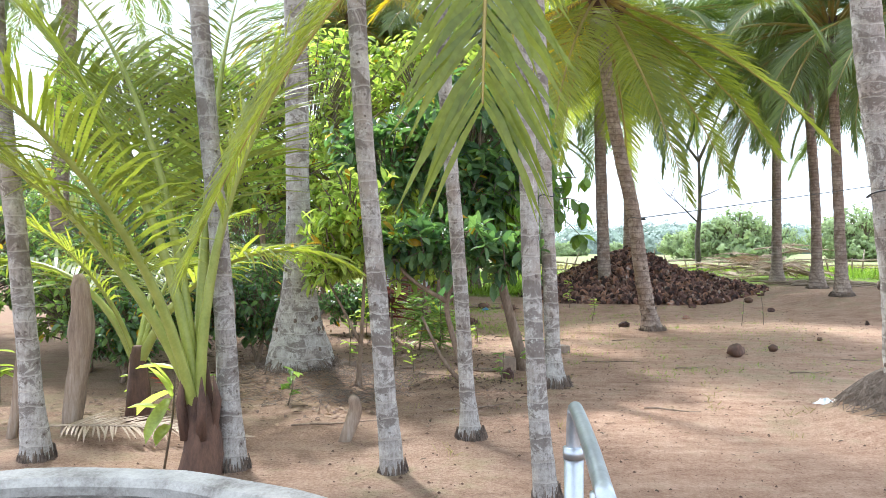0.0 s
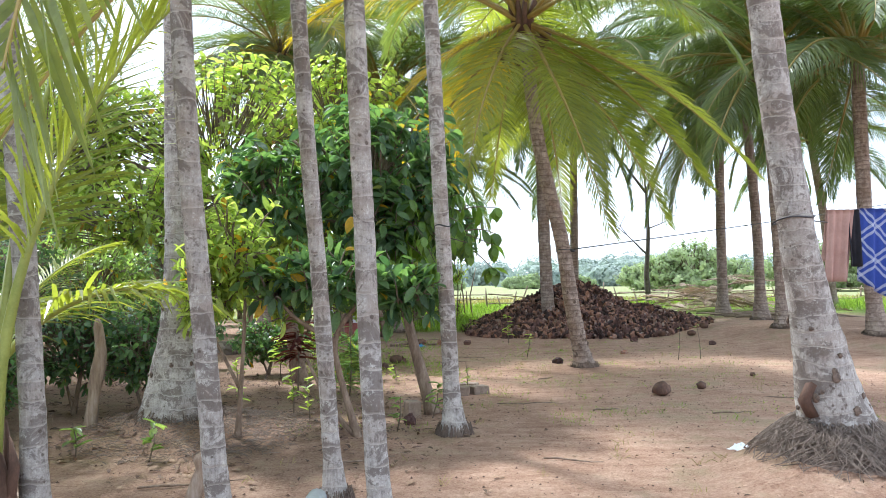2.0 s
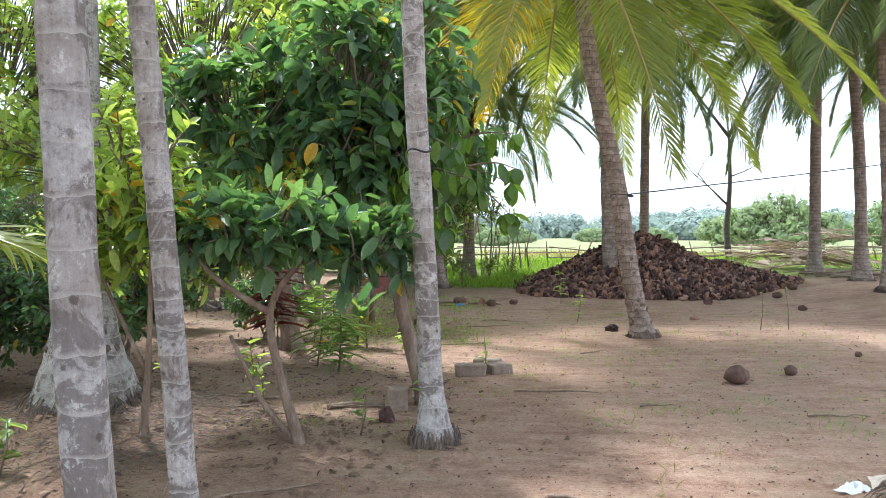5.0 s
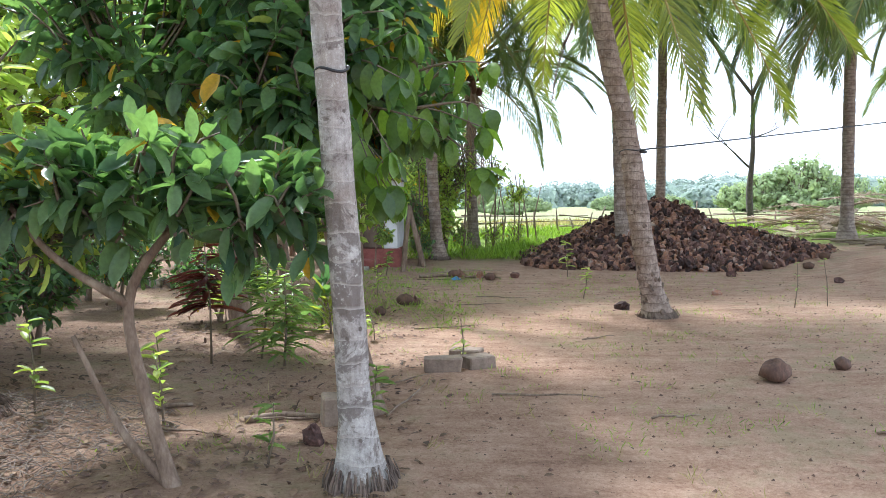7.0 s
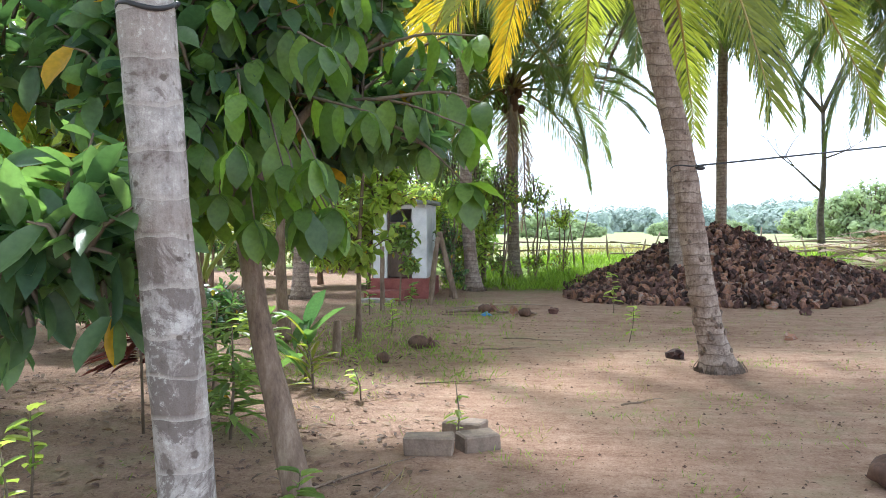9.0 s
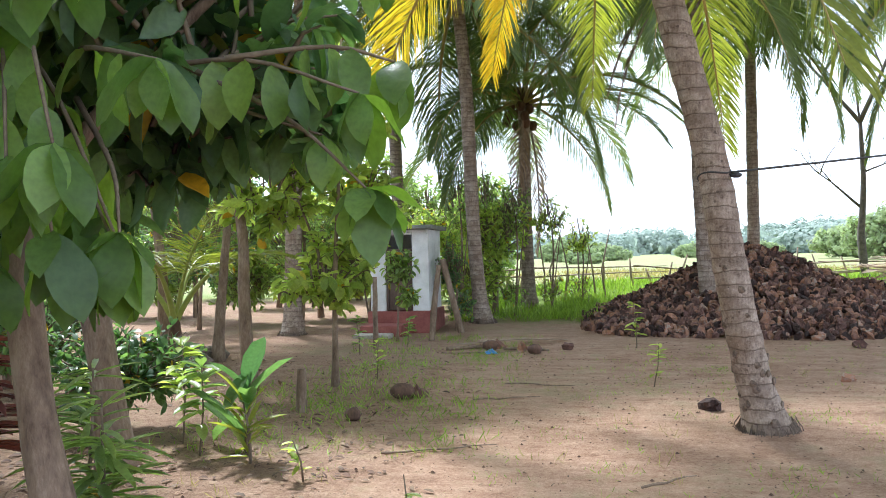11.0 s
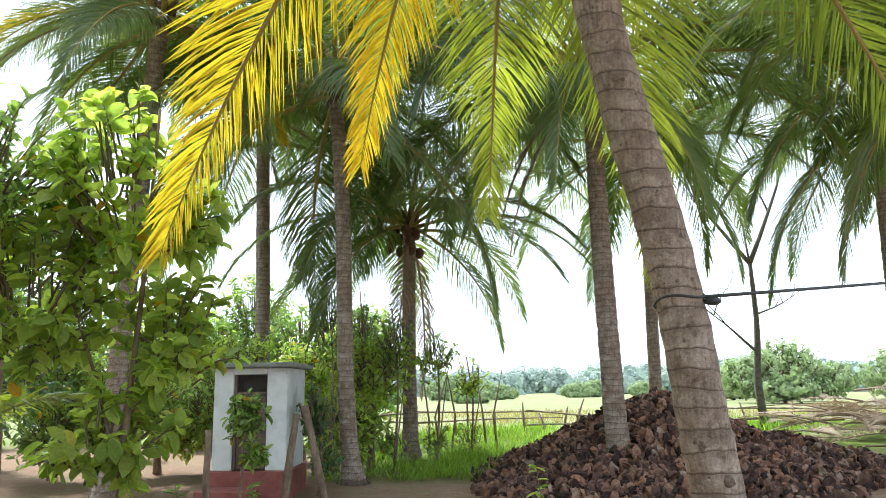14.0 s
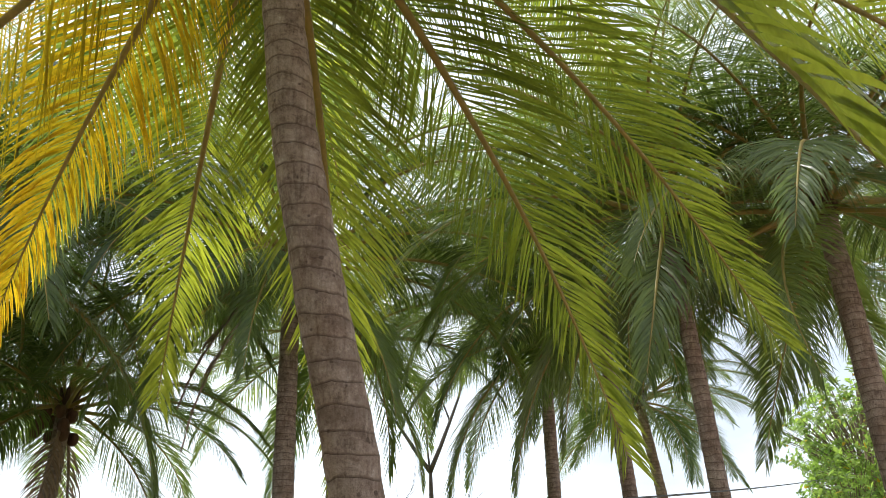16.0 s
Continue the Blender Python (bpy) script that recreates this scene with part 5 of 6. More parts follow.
# ---- well wall and steel pipe at the start of the path ----
def well():
    root = tagged(new("well_wall"), "round masonry well wall with a worn cement rim", "well")
    cx, cy, R, h = -1.2, 1.35, 1.3, 0.75
    root.location = (cx, cy, 0)
    n = 72
    rv, rf, bv, bf = [], [], [], []
    for k in range(n):
        a = 2 * math.pi * k / n
        c, s = math.cos(a), math.sin(a)
        w = 0.015 * noise.noise((c * 3, s * 3, 0))
        z = h + 0.012 * noise.noise((c * 5, s * 5, 2))
        for r, zz in ((R + w, z - 0.07), (R + 0.01 + w, z - 0.015), (R - 0.02, z), (R - 0.115 + 2 * w, z - 0.006), (R - 0.135 + 2.4 * w, z - 0.03), (R - 0.13 + 2 * w, z - 0.075)):
            rv.append((r * c, r * s, zz))
        for i in range(9):
            zz = -0.1 + (h + 0.04) * i / 8
            bv.append(((R - 0.02 + 0.03 * noise.noise((c * 9, s * 9, zz * 8))) * c, (R - 0.02 + 0.03 * noise.noise((c * 9, s * 9, zz * 8))) * s, zz))
        for i in range(9):
            zz = h - 0.06 - (h + 0.04) * i / 8
            q = R - 0.16 + 0.04 * noise.noise((c * 9, s * 9, zz * 8 + 5))
            bv.append((q * c, q * s, zz))
    for k in range(n):
        j = (k + 1) % n
        for i in range(6):
            i2 = (i + 1) % 6
            rf.append((k * 6 + i, j * 6 + i, j * 6 + i2, k * 6 + i2))
        for i in range(17):
            bf.append((k * 18 + i, j * 18 + i, j * 18 + i + 1, k * 18 + i + 1))
    place("rim", mesh_from("rim", rv, rf, [M_CONCRETE], smooth=False), root, None, "pale worn cement rim")
    place("wall_ring", mesh_from("wall_ring", bv, bf, [M_RUBBLE]), root, None, "dark rough masonry")
    # very dark disc closes the well just above ground height
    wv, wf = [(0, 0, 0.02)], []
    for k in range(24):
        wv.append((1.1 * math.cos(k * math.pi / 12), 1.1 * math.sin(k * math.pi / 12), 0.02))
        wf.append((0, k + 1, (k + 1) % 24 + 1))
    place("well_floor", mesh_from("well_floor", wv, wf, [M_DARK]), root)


well()


def pipe_stand():
    root = tagged(new("pipe_stand"), "bent galvanised steel pipe beside the well", "pipe")
    root.location = (0.42, 2.8, 0)
    g = height(0.42, 2.8)
    place("post", Shape().tube([(0.058, 0, g - 0.05), (0.058, 0, 0.75)], [0.036, 0.036], sides=14).mesh("post", M_STEEL), root)
    place("collar", Shape().tube([(0.058, 0, 0.735), (0.058, 0, 0.775)], [0.04, 0.04], sides=14).mesh("collar", M_STEEL), root)
    arm = spline([(0.058, 0.01, 0.74), (0.058, 0.01, 0.84), (0.06, -0.005, 0.905), (0.058, -0.06, 0.922), (0.03, -0.45, 0.9), (-0.012, -0.9, 0.87)], 22)
    place("arm", Shape().tube(arm, [0.026] * 23, sides=14).mesh("arm", M_STEEL), root, None, "shiny bent pipe arm")
    place("foot_post", Shape().tube([(-0.017, -0.82, height(0.45, 1.98) - 0.05), (-0.017, -0.82, 0.87)], [0.024, 0.024], sides=10).mesh("foot_post", M_STEEL), root)


pipe_stand()


# ---- outhouse ----
def shed():
    x0, x1, y0, y1, zp, zt = -1.6, -0.45, 21.8, 23.1, 0.42, 1.98
    root = tagged(new("outhouse"), "small whitewashed outhouse with a red plinth and flat roof", "outhouse")
    root.location = ((x0 + x1) / 2, (y0 + y1) / 2, 0)
    ox, oy = root.location.x, root.location.y

    def slab(name, a, b, mat, label="", bevel=0.01, jitter=0.0):
        c = [(p + q) / 2 for p, q in zip(a, b)]
        sh = Shape().box((c[0] - ox, c[1] - oy, c[2]), [q - p for p, q in zip(a, b)], 0, bevel, jitter=jitter)
        return place(name, sh.mesh(name, mat, smooth=False), root, None, label)

    t = 0.12
    dx0, dx1 = x0 + 0.3, x0 + 0.83
    slab("plinth", (x0 - 0.05, y0 - 0.05, -0.1), (x1 + 0.05, y1 + 0.05, zp), M_REDPAINT, "red oxide plinth")
    slab("step", (x0 - 0.05, y0 - 0.62, -0.1), (x0 + 0.75, y0 - 0.052, 0.2), M_REDPAINT, "red cement step", 0.02)
    slab("step", (x0 - 0.1, y0 - 0.95, -0.1), (x0 + 0.6, y0 - 0.625, 0.07), M_CONCRETE, "", 0.02)
    slab("wall_panel", (x0, y0, zp + 0.003), (dx0, y0 + t, zt), M_WHITEWASH)
    slab("wall_panel", (dx1, y0, zp + 0.003), (x1, y0 + t, zt), M_WHITEWASH)
    slab("lintel", (dx0 + 0.002, y0 + 0.003, zt - 0.1), (dx1 - 0.002, y0 + t - 0.003, zt - 0.002), M_WHITEWASH)
    slab("wall_panel", (x1 - t, y0 + t + 0.002, zp + 0.003), (x1 - 0.002, y1, zt), M_WHITEWASH)
    slab("wall_panel", (x0 + 0.002, y0 + t + 0.002, zp + 0.003), (x0 + t, y1, zt), M_WHITEWASH)
    slab("wall_panel", (x0 + t + 0.002, y1 - t, zp + 0.003), (x1 - t - 0.002, y1 - 0.002, zt), M_WHITEWASH)
    slab("roof_slab", (x0 - 0.12, y0 - 0.15, zt + 0.003), (x1 + 0.12, y1 + 0.12, zt + 0.08), M_ROOFSLAB, "stained flat cement roof slab", 0.015)
    door = slab("door", (dx0 + 0.05, y0 + 0.06, zp + 0.02), (dx1 - 0.02, y0 + 0.09, zt - 0.42), M_DOORWOOD, "weathered grey-brown door below an open transom")
    place("latch", Shape().box((dx1 - 0.08 - ox, y0 + 0.05 - oy, zp + 0.6), (0.05, 0.014, 0.1), 0, 0.004).mesh("latch", M_BARK_DEAD, smooth=False), door, None, "dark iron latch")
    slab("door_frame", (dx0 + 0.003, y0 + 0.04, zp + 0.01), (dx0 + 0.045, y0 + 0.11, zt - 0.105), M_DOORWOOD)
    slab("transom_bar", (dx0 + 0.05, y0 + 0.04, zt - 0.41), (dx1 - 0.004, y0 + 0.11, zt - 0.37), M_DOORWOOD)


shed()
tree("shrub", (-0.75, 20.4), [([(-0.75, 20.4, 0), (-0.72, 20.4, 0.7), (-0.7, 20.4, 1.6)], 0.022, 0.01), ([(-0.73, 20.4, 0.5), (-0.5, 20.4, 1.1)], 0.014, 0.008)],
     [(-0.7, 20.4, 1.3, 0.38, 0.3, 0.5, 46), (-0.6, 20.4, 0.8, 0.28, 0.25, 0.25, 16)], 0.15, 7, M_LEAF_MID, "leafy sapling in front of the outhouse", "shrub", seed=71, fine=True, wide=0.5)
tree("bush", (0.0, 22.2), [([(0.0, 22.2, 0), (0.02, 22.2, 0.8), (-0.05, 22.2, 1.7)], 0.03, 0.01)], [(-0.1, 22.2, 1.3, 0.4, 0.4, 0.7, 70), (0.1, 22.3, 0.5, 0.4, 0.4, 0.4, 40)], 0.1, 9, M_LEAF_DARK,
     "dark leafy bush against the outhouse wall", "bush", seed=72)
for k, (x, y, h, r, lean) in enumerate([(-0.84, 19.3, 1.15, 0.04, 0.0), (-0.18, 20.5, 1.3, 0.05, 0.16), (-0.32, 14.6, 0.42, 0.05, 0.0), (0.15, 21.9, 1.4, 0.06, -0.35)]):
    sh = Shape().tube(spline([(0, 0, -0.06), (lean * 0.5, 0, h * 0.5), (lean, 0.02, h)], 8), [r * (1.1 - 0.02 * i) for i in range(9)], sides=9, wobble=0.25, seed=k)
    post = tagged(place("wooden_post", sh.mesh("wooden_post", M_BARK)), "short sawn stump of a grey wooden post" if h < 0.6 else "rough grey wooden post beside the outhouse", "post", "posts by the outhouse" if h > 0.6 else "")
    post.location = (x, y, height(x, y))


# ---- weathered posts by the well side ----
for x, y, h, r in [(-3.08, 6.4, 1.32, 0.075), (-2.45, 8.6, 1.1, 0.05), (-0.75, 6.05, 0.36, 0.04), (-3.45, 6.2, 1.2, 0.045)]:
    sh = Shape().tube(spline([(-0.05, 0, -0.06), (0.02, 0, h * 0.35), (0.06, 0.02, h * 0.7), (0.03, 0, h)], 12), [r * (1.25 - 0.5 * abs(i / 12 - 0.5)) for i in range(12)] + [r * 0.45], sides=10, wobble=0.45, seed=x)
    post = tagged(place("wooden_post", sh.mesh("wooden_post", M_STUMP)), "split weathered tree-trunk post in the sand", "post", "weathered posts")
    post.location = (x, y, height(x, y))


# ---- fence of sticks along the field ----
def fence():
    q = random.Random(8)
    root = tagged(new("stick_fence"), "rough grey fence of crooked sticks and branches at the field", "fence")
    root.location = (4, 37, 0.3)
    x, y = -1.0, 31.2
    posts = []
    while x < 26:
        posts.append((x, y))
        x += q.uniform(0.35, 1.5)
        y += q.uniform(-0.1, 0.26)
    for x, y in posts:
        h = q.uniform(0.6, 1.2)
        lean = q.uniform(-0.25, 0.25)
        place("post", Shape().tube([(x - 4, y - 37, -0.05), (x - 4 + lean * 0.4 + q.uniform(-0.05, 0.05), y - 37, h * 0.5), (x - 4 + lean, y - 37, h)], [0.048, 0.04, 0.022], sides=5).mesh("post", M_STUMP), root)
    for i in range(0, len(posts) - 5, 3):
        for z in (0.35, 0.65):
            a, b = posts[i], posts[i + 5]
            z0, z1 = z + q.uniform(-0.12, 0.12), z + q.uniform(-0.2, 0.2)
            place("rail", Shape().tube([(a[0] - 4, a[1] - 37.04, z0), ((a[0] + b[0]) / 2 - 4, (a[1] + b[1]) / 2 - 37.04, (z0 + z1) / 2 + q.uniform(-0.08, 0.08)), (b[0] - 4, b[1] - 37.04, z1)], [0.03, 0.025, 0.012], sides=5).mesh("rail", M_STUMP), root)


fence()
for k in range(6):
    q = random.Random(70 + k)
    x, y = 1.4 + k * 0.33 + q.uniform(-0.1, 0.1), 27.8 + q.uniform(-0.5, 0.8)
    sh = Shape().tube([(0, 0, -0.05), (q.uniform(-0.1, 0.1), 0, 0.8), (q.uniform(-0.25, 0.25), 0, q.uniform(1.3, 2.1))], [0.03, 0.025, 0.012], sides=6)
    st = tagged(place("fence_stake", sh.mesh("fence_stake", M_STUMP)), "thin upright stake in the tall grass", "stake", "stakes in the grass")
    st.location = (x, y, height(x, y))


# ---- heap of dry fronds beyond the yard ----
def dry_heap():
    q = random.Random(12)
    root = tagged(new("dry_frond_heap"), "grey-brown heap of dry palm fronds", "frond heap")
    root.location = (10.9, 28.6, 0.3)
    flat = [frond_mesh("frond_fallen", 3.2, 12, 22, n=46, leaflet=0.6, width=0.035, hang=0.5, seed=30 + k, mats=(M_FROND_DRY, M_MIDRIB_DRY), sweep=k * 9) for k in range(3)]
    for k in range(70):
        x, y = q.gauss(1.3, 1.0), q.gauss(0.4, 0.8)
        h = 0.05 + 1.3 * math.exp(-((x - 1.3) / 1.5) ** 2 - ((y - 0.4) / 1.4) ** 2) * q.uniform(0.2, 1.0)
        m = Matrix.Translation((x, y, h)) @ pose(0, 0, 0, q.uniform(-30, 30), q.uniform(-6, 14), q.uniform(0, 360))
        put_frond(root, flat[k % 3], m @ Matrix.Diagonal((*[q.uniform(0.4, 0.7)] * 3, 1)))
    sh = Shape()
    for k in range(60):
        x, y = q.uniform(-0.6, 2.6), q.uniform(-5.2, -2.0)
        a = q.uniform(-0.5, 0.5)
        ln = q.uniform(0.8, 2.2)
        sh.tube([(x, y, 0.03 + 0.02 * (k % 4)), (x + ln * 0.5 * math.cos(a), y + ln * 0.5 * math.sin(a), 0.06 + 0.02 * (k % 4)), (x + ln * math.cos(a), y + ln * math.sin(a), 0.03)], [0.025, 0.022, 0.012], sides=4)
    tagged(place("stick_litter", sh.mesh("stick_litter", M_MIDRIB_DRY), root), kind="stuff")
    for k in range(3):
        s = tagged(new("fallen_frond"), "dry fallen palm frond lying on the sand", "palm frond", "fallen fronds")
        s.matrix_basis = [pose(-3.4, 6.2, 0.06, 5, 2, -8), pose(9.3, 24.0, 0.5, 0, 8, 170), pose(0.4, 19.6, 0.04, 0, 2, 15)][k] @ Matrix.Diagonal((0.6, 0.6, 0.3, 1))
        tagged(place("leaflet_blade", flat[k][0], s), kind="stuff")
        place("midrib", flat[k][1], s)


dry_heap()


# ---- washing line and power cable ----
def hung_cloth(name, mat, x, y, z, w, h, label, seed, shift=0.0, turn=0.0, tail=0.0):
    """Cloth folded over a line: two layers with soft pleats; tail: how far one corner hangs lower."""
    q = random.Random(seed)
    nx_, nz_ = 16, 14
    v, f = [], []
    for side in (-1, 1):
        for j in range(nz_ + 1):
            s = j / nz_
            drop = h * (1.0 if side < 0 else 0.72)
            for i in range(nx_ + 1):
                u = i / nx_
                fold = 0.03 * math.sin(u * 11 + seed) * (0.3 + s) + 0.015 * math.sin(u * 23 + seed * 2)
                v.append(((u - 0.5) * w * (1 - 0.12 * s) + shift * s, side * (0.012 + 0.02 * s) + fold, -drop * s - tail * s * u * (1 if side < 0 else 0)))
    row = nx_ + 1
    for side in (0, 1):
        o = side * row * (nz_ + 1)
        for j in range(nz_):
            for i in range(nx_):
                a = o + j * row + i
                f.append((a, a + 1, a + row + 1, a + row))
    o = row * (nz_ + 1)
    for i in range(nx_):
        f.append((i, i + 1, o + i + 1, o + i))
    ob = tagged(place(name, mesh_from(name, v, f, [mat])), label, "cloth", "washing on the line")
    ob.matrix_basis = pose(x, y, z, 0, 0, turn)
    sol = ob.modifiers.new("thickness", "SOLIDIFY")
    sol.thickness = 0.004


hung_cloth("shirt", M_CLOTH_PINK, 5.42, 8.7, 2.26, 0.3, 0.78, "dusty pink shirt drying on a line", 3, -0.08)
hung_cloth("trousers", M_CLOTH_DARK, 5.6, 8.72, 2.26, 0.22, 0.62, "dark cloth drying on a line", 5)
hung_cloth("checked_cloth", M_CHECK, 5.8, 8.7, 2.27, 0.36, 0.78, "blue and white checked cloth drying on a line", 7, -0.05, 0, 0.2)


def cable(a, b, sag, r=0.006, name="cable", label=""):
    a, b = Vector(a), Vector(b)
    pts = [a.lerp(b, i / 24) - Vector((0, 0, sag * 4 * (i / 24) * (1 - i / 24))) for i in range(25)]
    return tagged(place(name, Shape().tube(pts, [r] * 25, sides=6).mesh(name, M_WIRE)), label, "cable")


cable((3.5, 13.6, 2.05), (20.0, 26.5, 4.5), 0.05, 0.009, "cable", "thin black cable slung between the palms")
cable((3.72, 6.4, 1.98), (10.76, 16.8, 2.75), 0.04, 0.006, "washing_line", "dark washing line tied to a palm trunk")
for (x, y, z), r, tilt in [((3.41, 13.66, 2.05), 0.122, 12), ((1.075, 7.96, 2.05), 0.078, 4), ((3.71, 6.4, 1.98), 0.148, 10)]:
    pts = [(x + r * math.cos(a), y + r * math.sin(a), z + 0.02 * math.sin(a * 2) + 0.2 * r * math.cos(a)) for a in [2 * math.pi * k / 24 for k in range(25)]]
    sh = Shape().tube(pts, [0.007] * 25, sides=6)
    if r == 0.122:
        sh.lump((x + 0.15, y - 0.06, z - 0.02), 0.03, (1.6, 1, 0.8), 0.3, 1)
    tagged(place("wire_loop", sh.mesh("wire_loop", M_WIRE)), "dark wire wound round a palm trunk", "wire", "wire loops")


# ---- things lying in the yard ----
def on_ground(ob, x, y, z=0.0, rz=0.0):
    ob.matrix_basis = pose(x, y, height(x, y) + z, 0, 0, rz)
    return ob


def block(name, size, x, y, rz, label, mat=M_BRICK, group="cement blocks"):
    sh = Shape().box((0, 0, size[2] / 2 - 0.015), size, 0, 0.012, jitter=0.012)
    return on_ground(tagged(place(name, sh.mesh(name, mat, smooth=False)), label, "block", group), x, y, 0, rz)


block("cement_block", (0.32, 0.16, 0.13), 1.38, 10.83, 4, "weathered cement block round a seedling")
block("cement_block", (0.26, 0.16, 0.13), 1.68, 10.98, 32, "weathered cement block round a seedling")
block("cement_block", (0.3, 0.15, 0.12), 1.55, 11.3, -12, "weathered cement block round a seedling")
block("cement_block", (0.16, 0.16, 0.2), 0.78, 9.25, 20, "upright cement block against a tree foot")


def coconut(x, y, r, seed, label):
    sh = Shape().lump((0, 0, 0), r, (1.2, 0.95, 0.82), 0.28, seed, 12, 18)
    return on_ground(tagged(place("coconut", sh.mesh("coconut", M_NUT)), label, "coconut", "loose coconuts"), x, y, r * 0.72, seed * 40)


coconut(4.02, 10.5, 0.112, 1.0, "brown fallen coconut on the sand")
coconut(4.68, 10.85, 0.068, 2.0, "small round dry coconut on the sand")
for k, (x, y, r) in enumerate([(7.5, 20.9, 0.14), (8.1, 20.3, 0.11), (0.5, 15.4, 0.12), (6.0, 12.2, 0.05), (0.32, 14.2, 0.09), (8.9, 21.5, 0.12), (1.0, 19.2, 0.12), (1.7, 18.9, 0.11)]):
    coconut(x, y, r * 0.85, 3.0 + k, "weathered coconut lying on bare soil")
for k, (x, y) in enumerate([(3.55, 14.95), (5.2, 16.6), (0.65, 15.5), (4.6, 17.5), (7.8, 18.2), (6.3, 19.3), (8.4, 15.0), (2.2, 19.3), (1.1, 19.4), (1.5, 19.0), (0.75, 8.8)]):
    hk = on_ground(tagged(place("husk", HUSKS[k % 8]), "broken brown coconut husk on the sand", "husk", "loose husks"), x, y, 0.03, k * 67)
    hk.matrix_basis = hk.matrix_basis @ pose(0, 0, 0, 70 + k * 31, 20, 0) @ Matrix.Diagonal((*[0.55 if y < 9 else 0.75] * 3, 1))


def stone_row():
    q = random.Random(4)
    for k in range(26):
        x, y = q.uniform(-4.6, -2.9), q.uniform(17.4, 18.3)
        r = q.uniform(0.08, 0.2)
        sh = Shape().lump((0, 0, 0), r, (1.2, 1, 0.75), 0.5, k * 1.3, 6, 9)
        on_ground(tagged(place("stone", sh.mesh("stone", M_STONE, smooth=False)), "rough grey-brown field stone", "stone", "stones under the trees"), x, y, r * 0.4, k * 50)


stone_row()


def sticks():
    """Fallen branches and frond stalks, each its own thing."""
    q = random.Random(19)
    runs = [(0.45, 9.3, 0.55, 12), (1.2, 9.9, 1.1, 78), (2.2, 9.9, 0.8, -4), (1.0, 10.3, 1.0, 55), (3.0, 9.4, 0.35, 20), (4.4, 9.2, 0.5, 6), (0.9, 18.9, 1.2, 10), (1.6, 15.4, 0.7, 12), (5.4, 10.0, 0.6, -15), (0.3, 7.1, 0.7, 30),
            (2.1, 7.0, 0.5, -25), (-0.9, 6.6, 0.8, 15), (2.9, 12.5, 0.5, 40), (1.3, 13.2, 0.9, 25), (6.2, 8.3, 0.7, 50), (-0.1, 9.0, 0.6, -20), (-0.6, 9.3, 0.5, 35), (1.9, 16.2, 0.8, -10)]
    for k, (x, y, ln, az) in enumerate(runs):
        pts = [(ln * (i / 5 - 0.5), q.uniform(-0.03, 0.03), 0.012 + q.uniform(0, 0.015)) for i in range(6)]
        sh = Shape().tube(pts, [0.009, 0.009, 0.008, 0.007, 0.005, 0.003], sides=5)
        on_ground(tagged(place("stick", sh.mesh("stick", M_BARK)), "dry crooked stick lying on the soil", "stick", "fallen sticks"), x, y, 0.0, az)


sticks()
for x, y, ln, az, r in [(0.42, 9.32, 0.5, 14, 0.026), (-0.5, 9.6, 0.35, 40, 0.02), (0.75, 19.3, 0.9, 12, 0.03), (1.55, 19.15, 0.7, -8, 0.028)]:
    lg = Shape().tube(spline([(-ln / 2, 0, r * 0.6), (0, 0.03, r * 1.1), (ln / 2, -0.02, r * 0.7)], 8), [r * (1 - 0.05 * i) for i in range(9)], sides=8, wobble=0.4, seed=x)
    on_ground(tagged(place("log", lg.mesh("log", M_BARK)), "short dark fallen log on the soil", "log", "fallen logs"), x, y, 0, az)


def rubbish(name, x, y, r, mat, label, seed):
    v, f = [], []
    n = 9
    for j in range(n):
        for i in range(n):
            u, w = i / (n - 1) - 0.5, j / (n - 1) - 0.5
            e = max(0.0, 1 - 3.2 * (u * u + w * w))
            v.append((u * r * 2, w * r * 1.5, r * 0.55 * e * (0.5 + abs(noise.noise((u * 5 + seed, w * 5, 0)))) + 0.012))
    for j in range(n - 1):
        for i in range(n - 1):
            a = j * n + i
            f.append((a, a + 1, a + n + 1, a + n))
    ob = on_ground(tagged(place(name, mesh_from(name, v, f, [mat], smooth=False)), label, "litter"), x, y, 0, seed * 35)
    ob.modifiers.new("thickness", "SOLIDIFY").thickness = 0.003


rubbish("plastic_bag", 3.62, 7.25, 0.1, M_PLASTIC, "crumpled white plastic bag on the sand", 1)
rubbish("card_scrap", 3.9, 7.4, 0.15, M_CARD, "pale torn scrap of card on the sand", 2)
rubbish("blue_bag", 1.05, 18.85, 0.12, M_BLUEBAG, "crumpled blue plastic bag by the husk litter", 3)


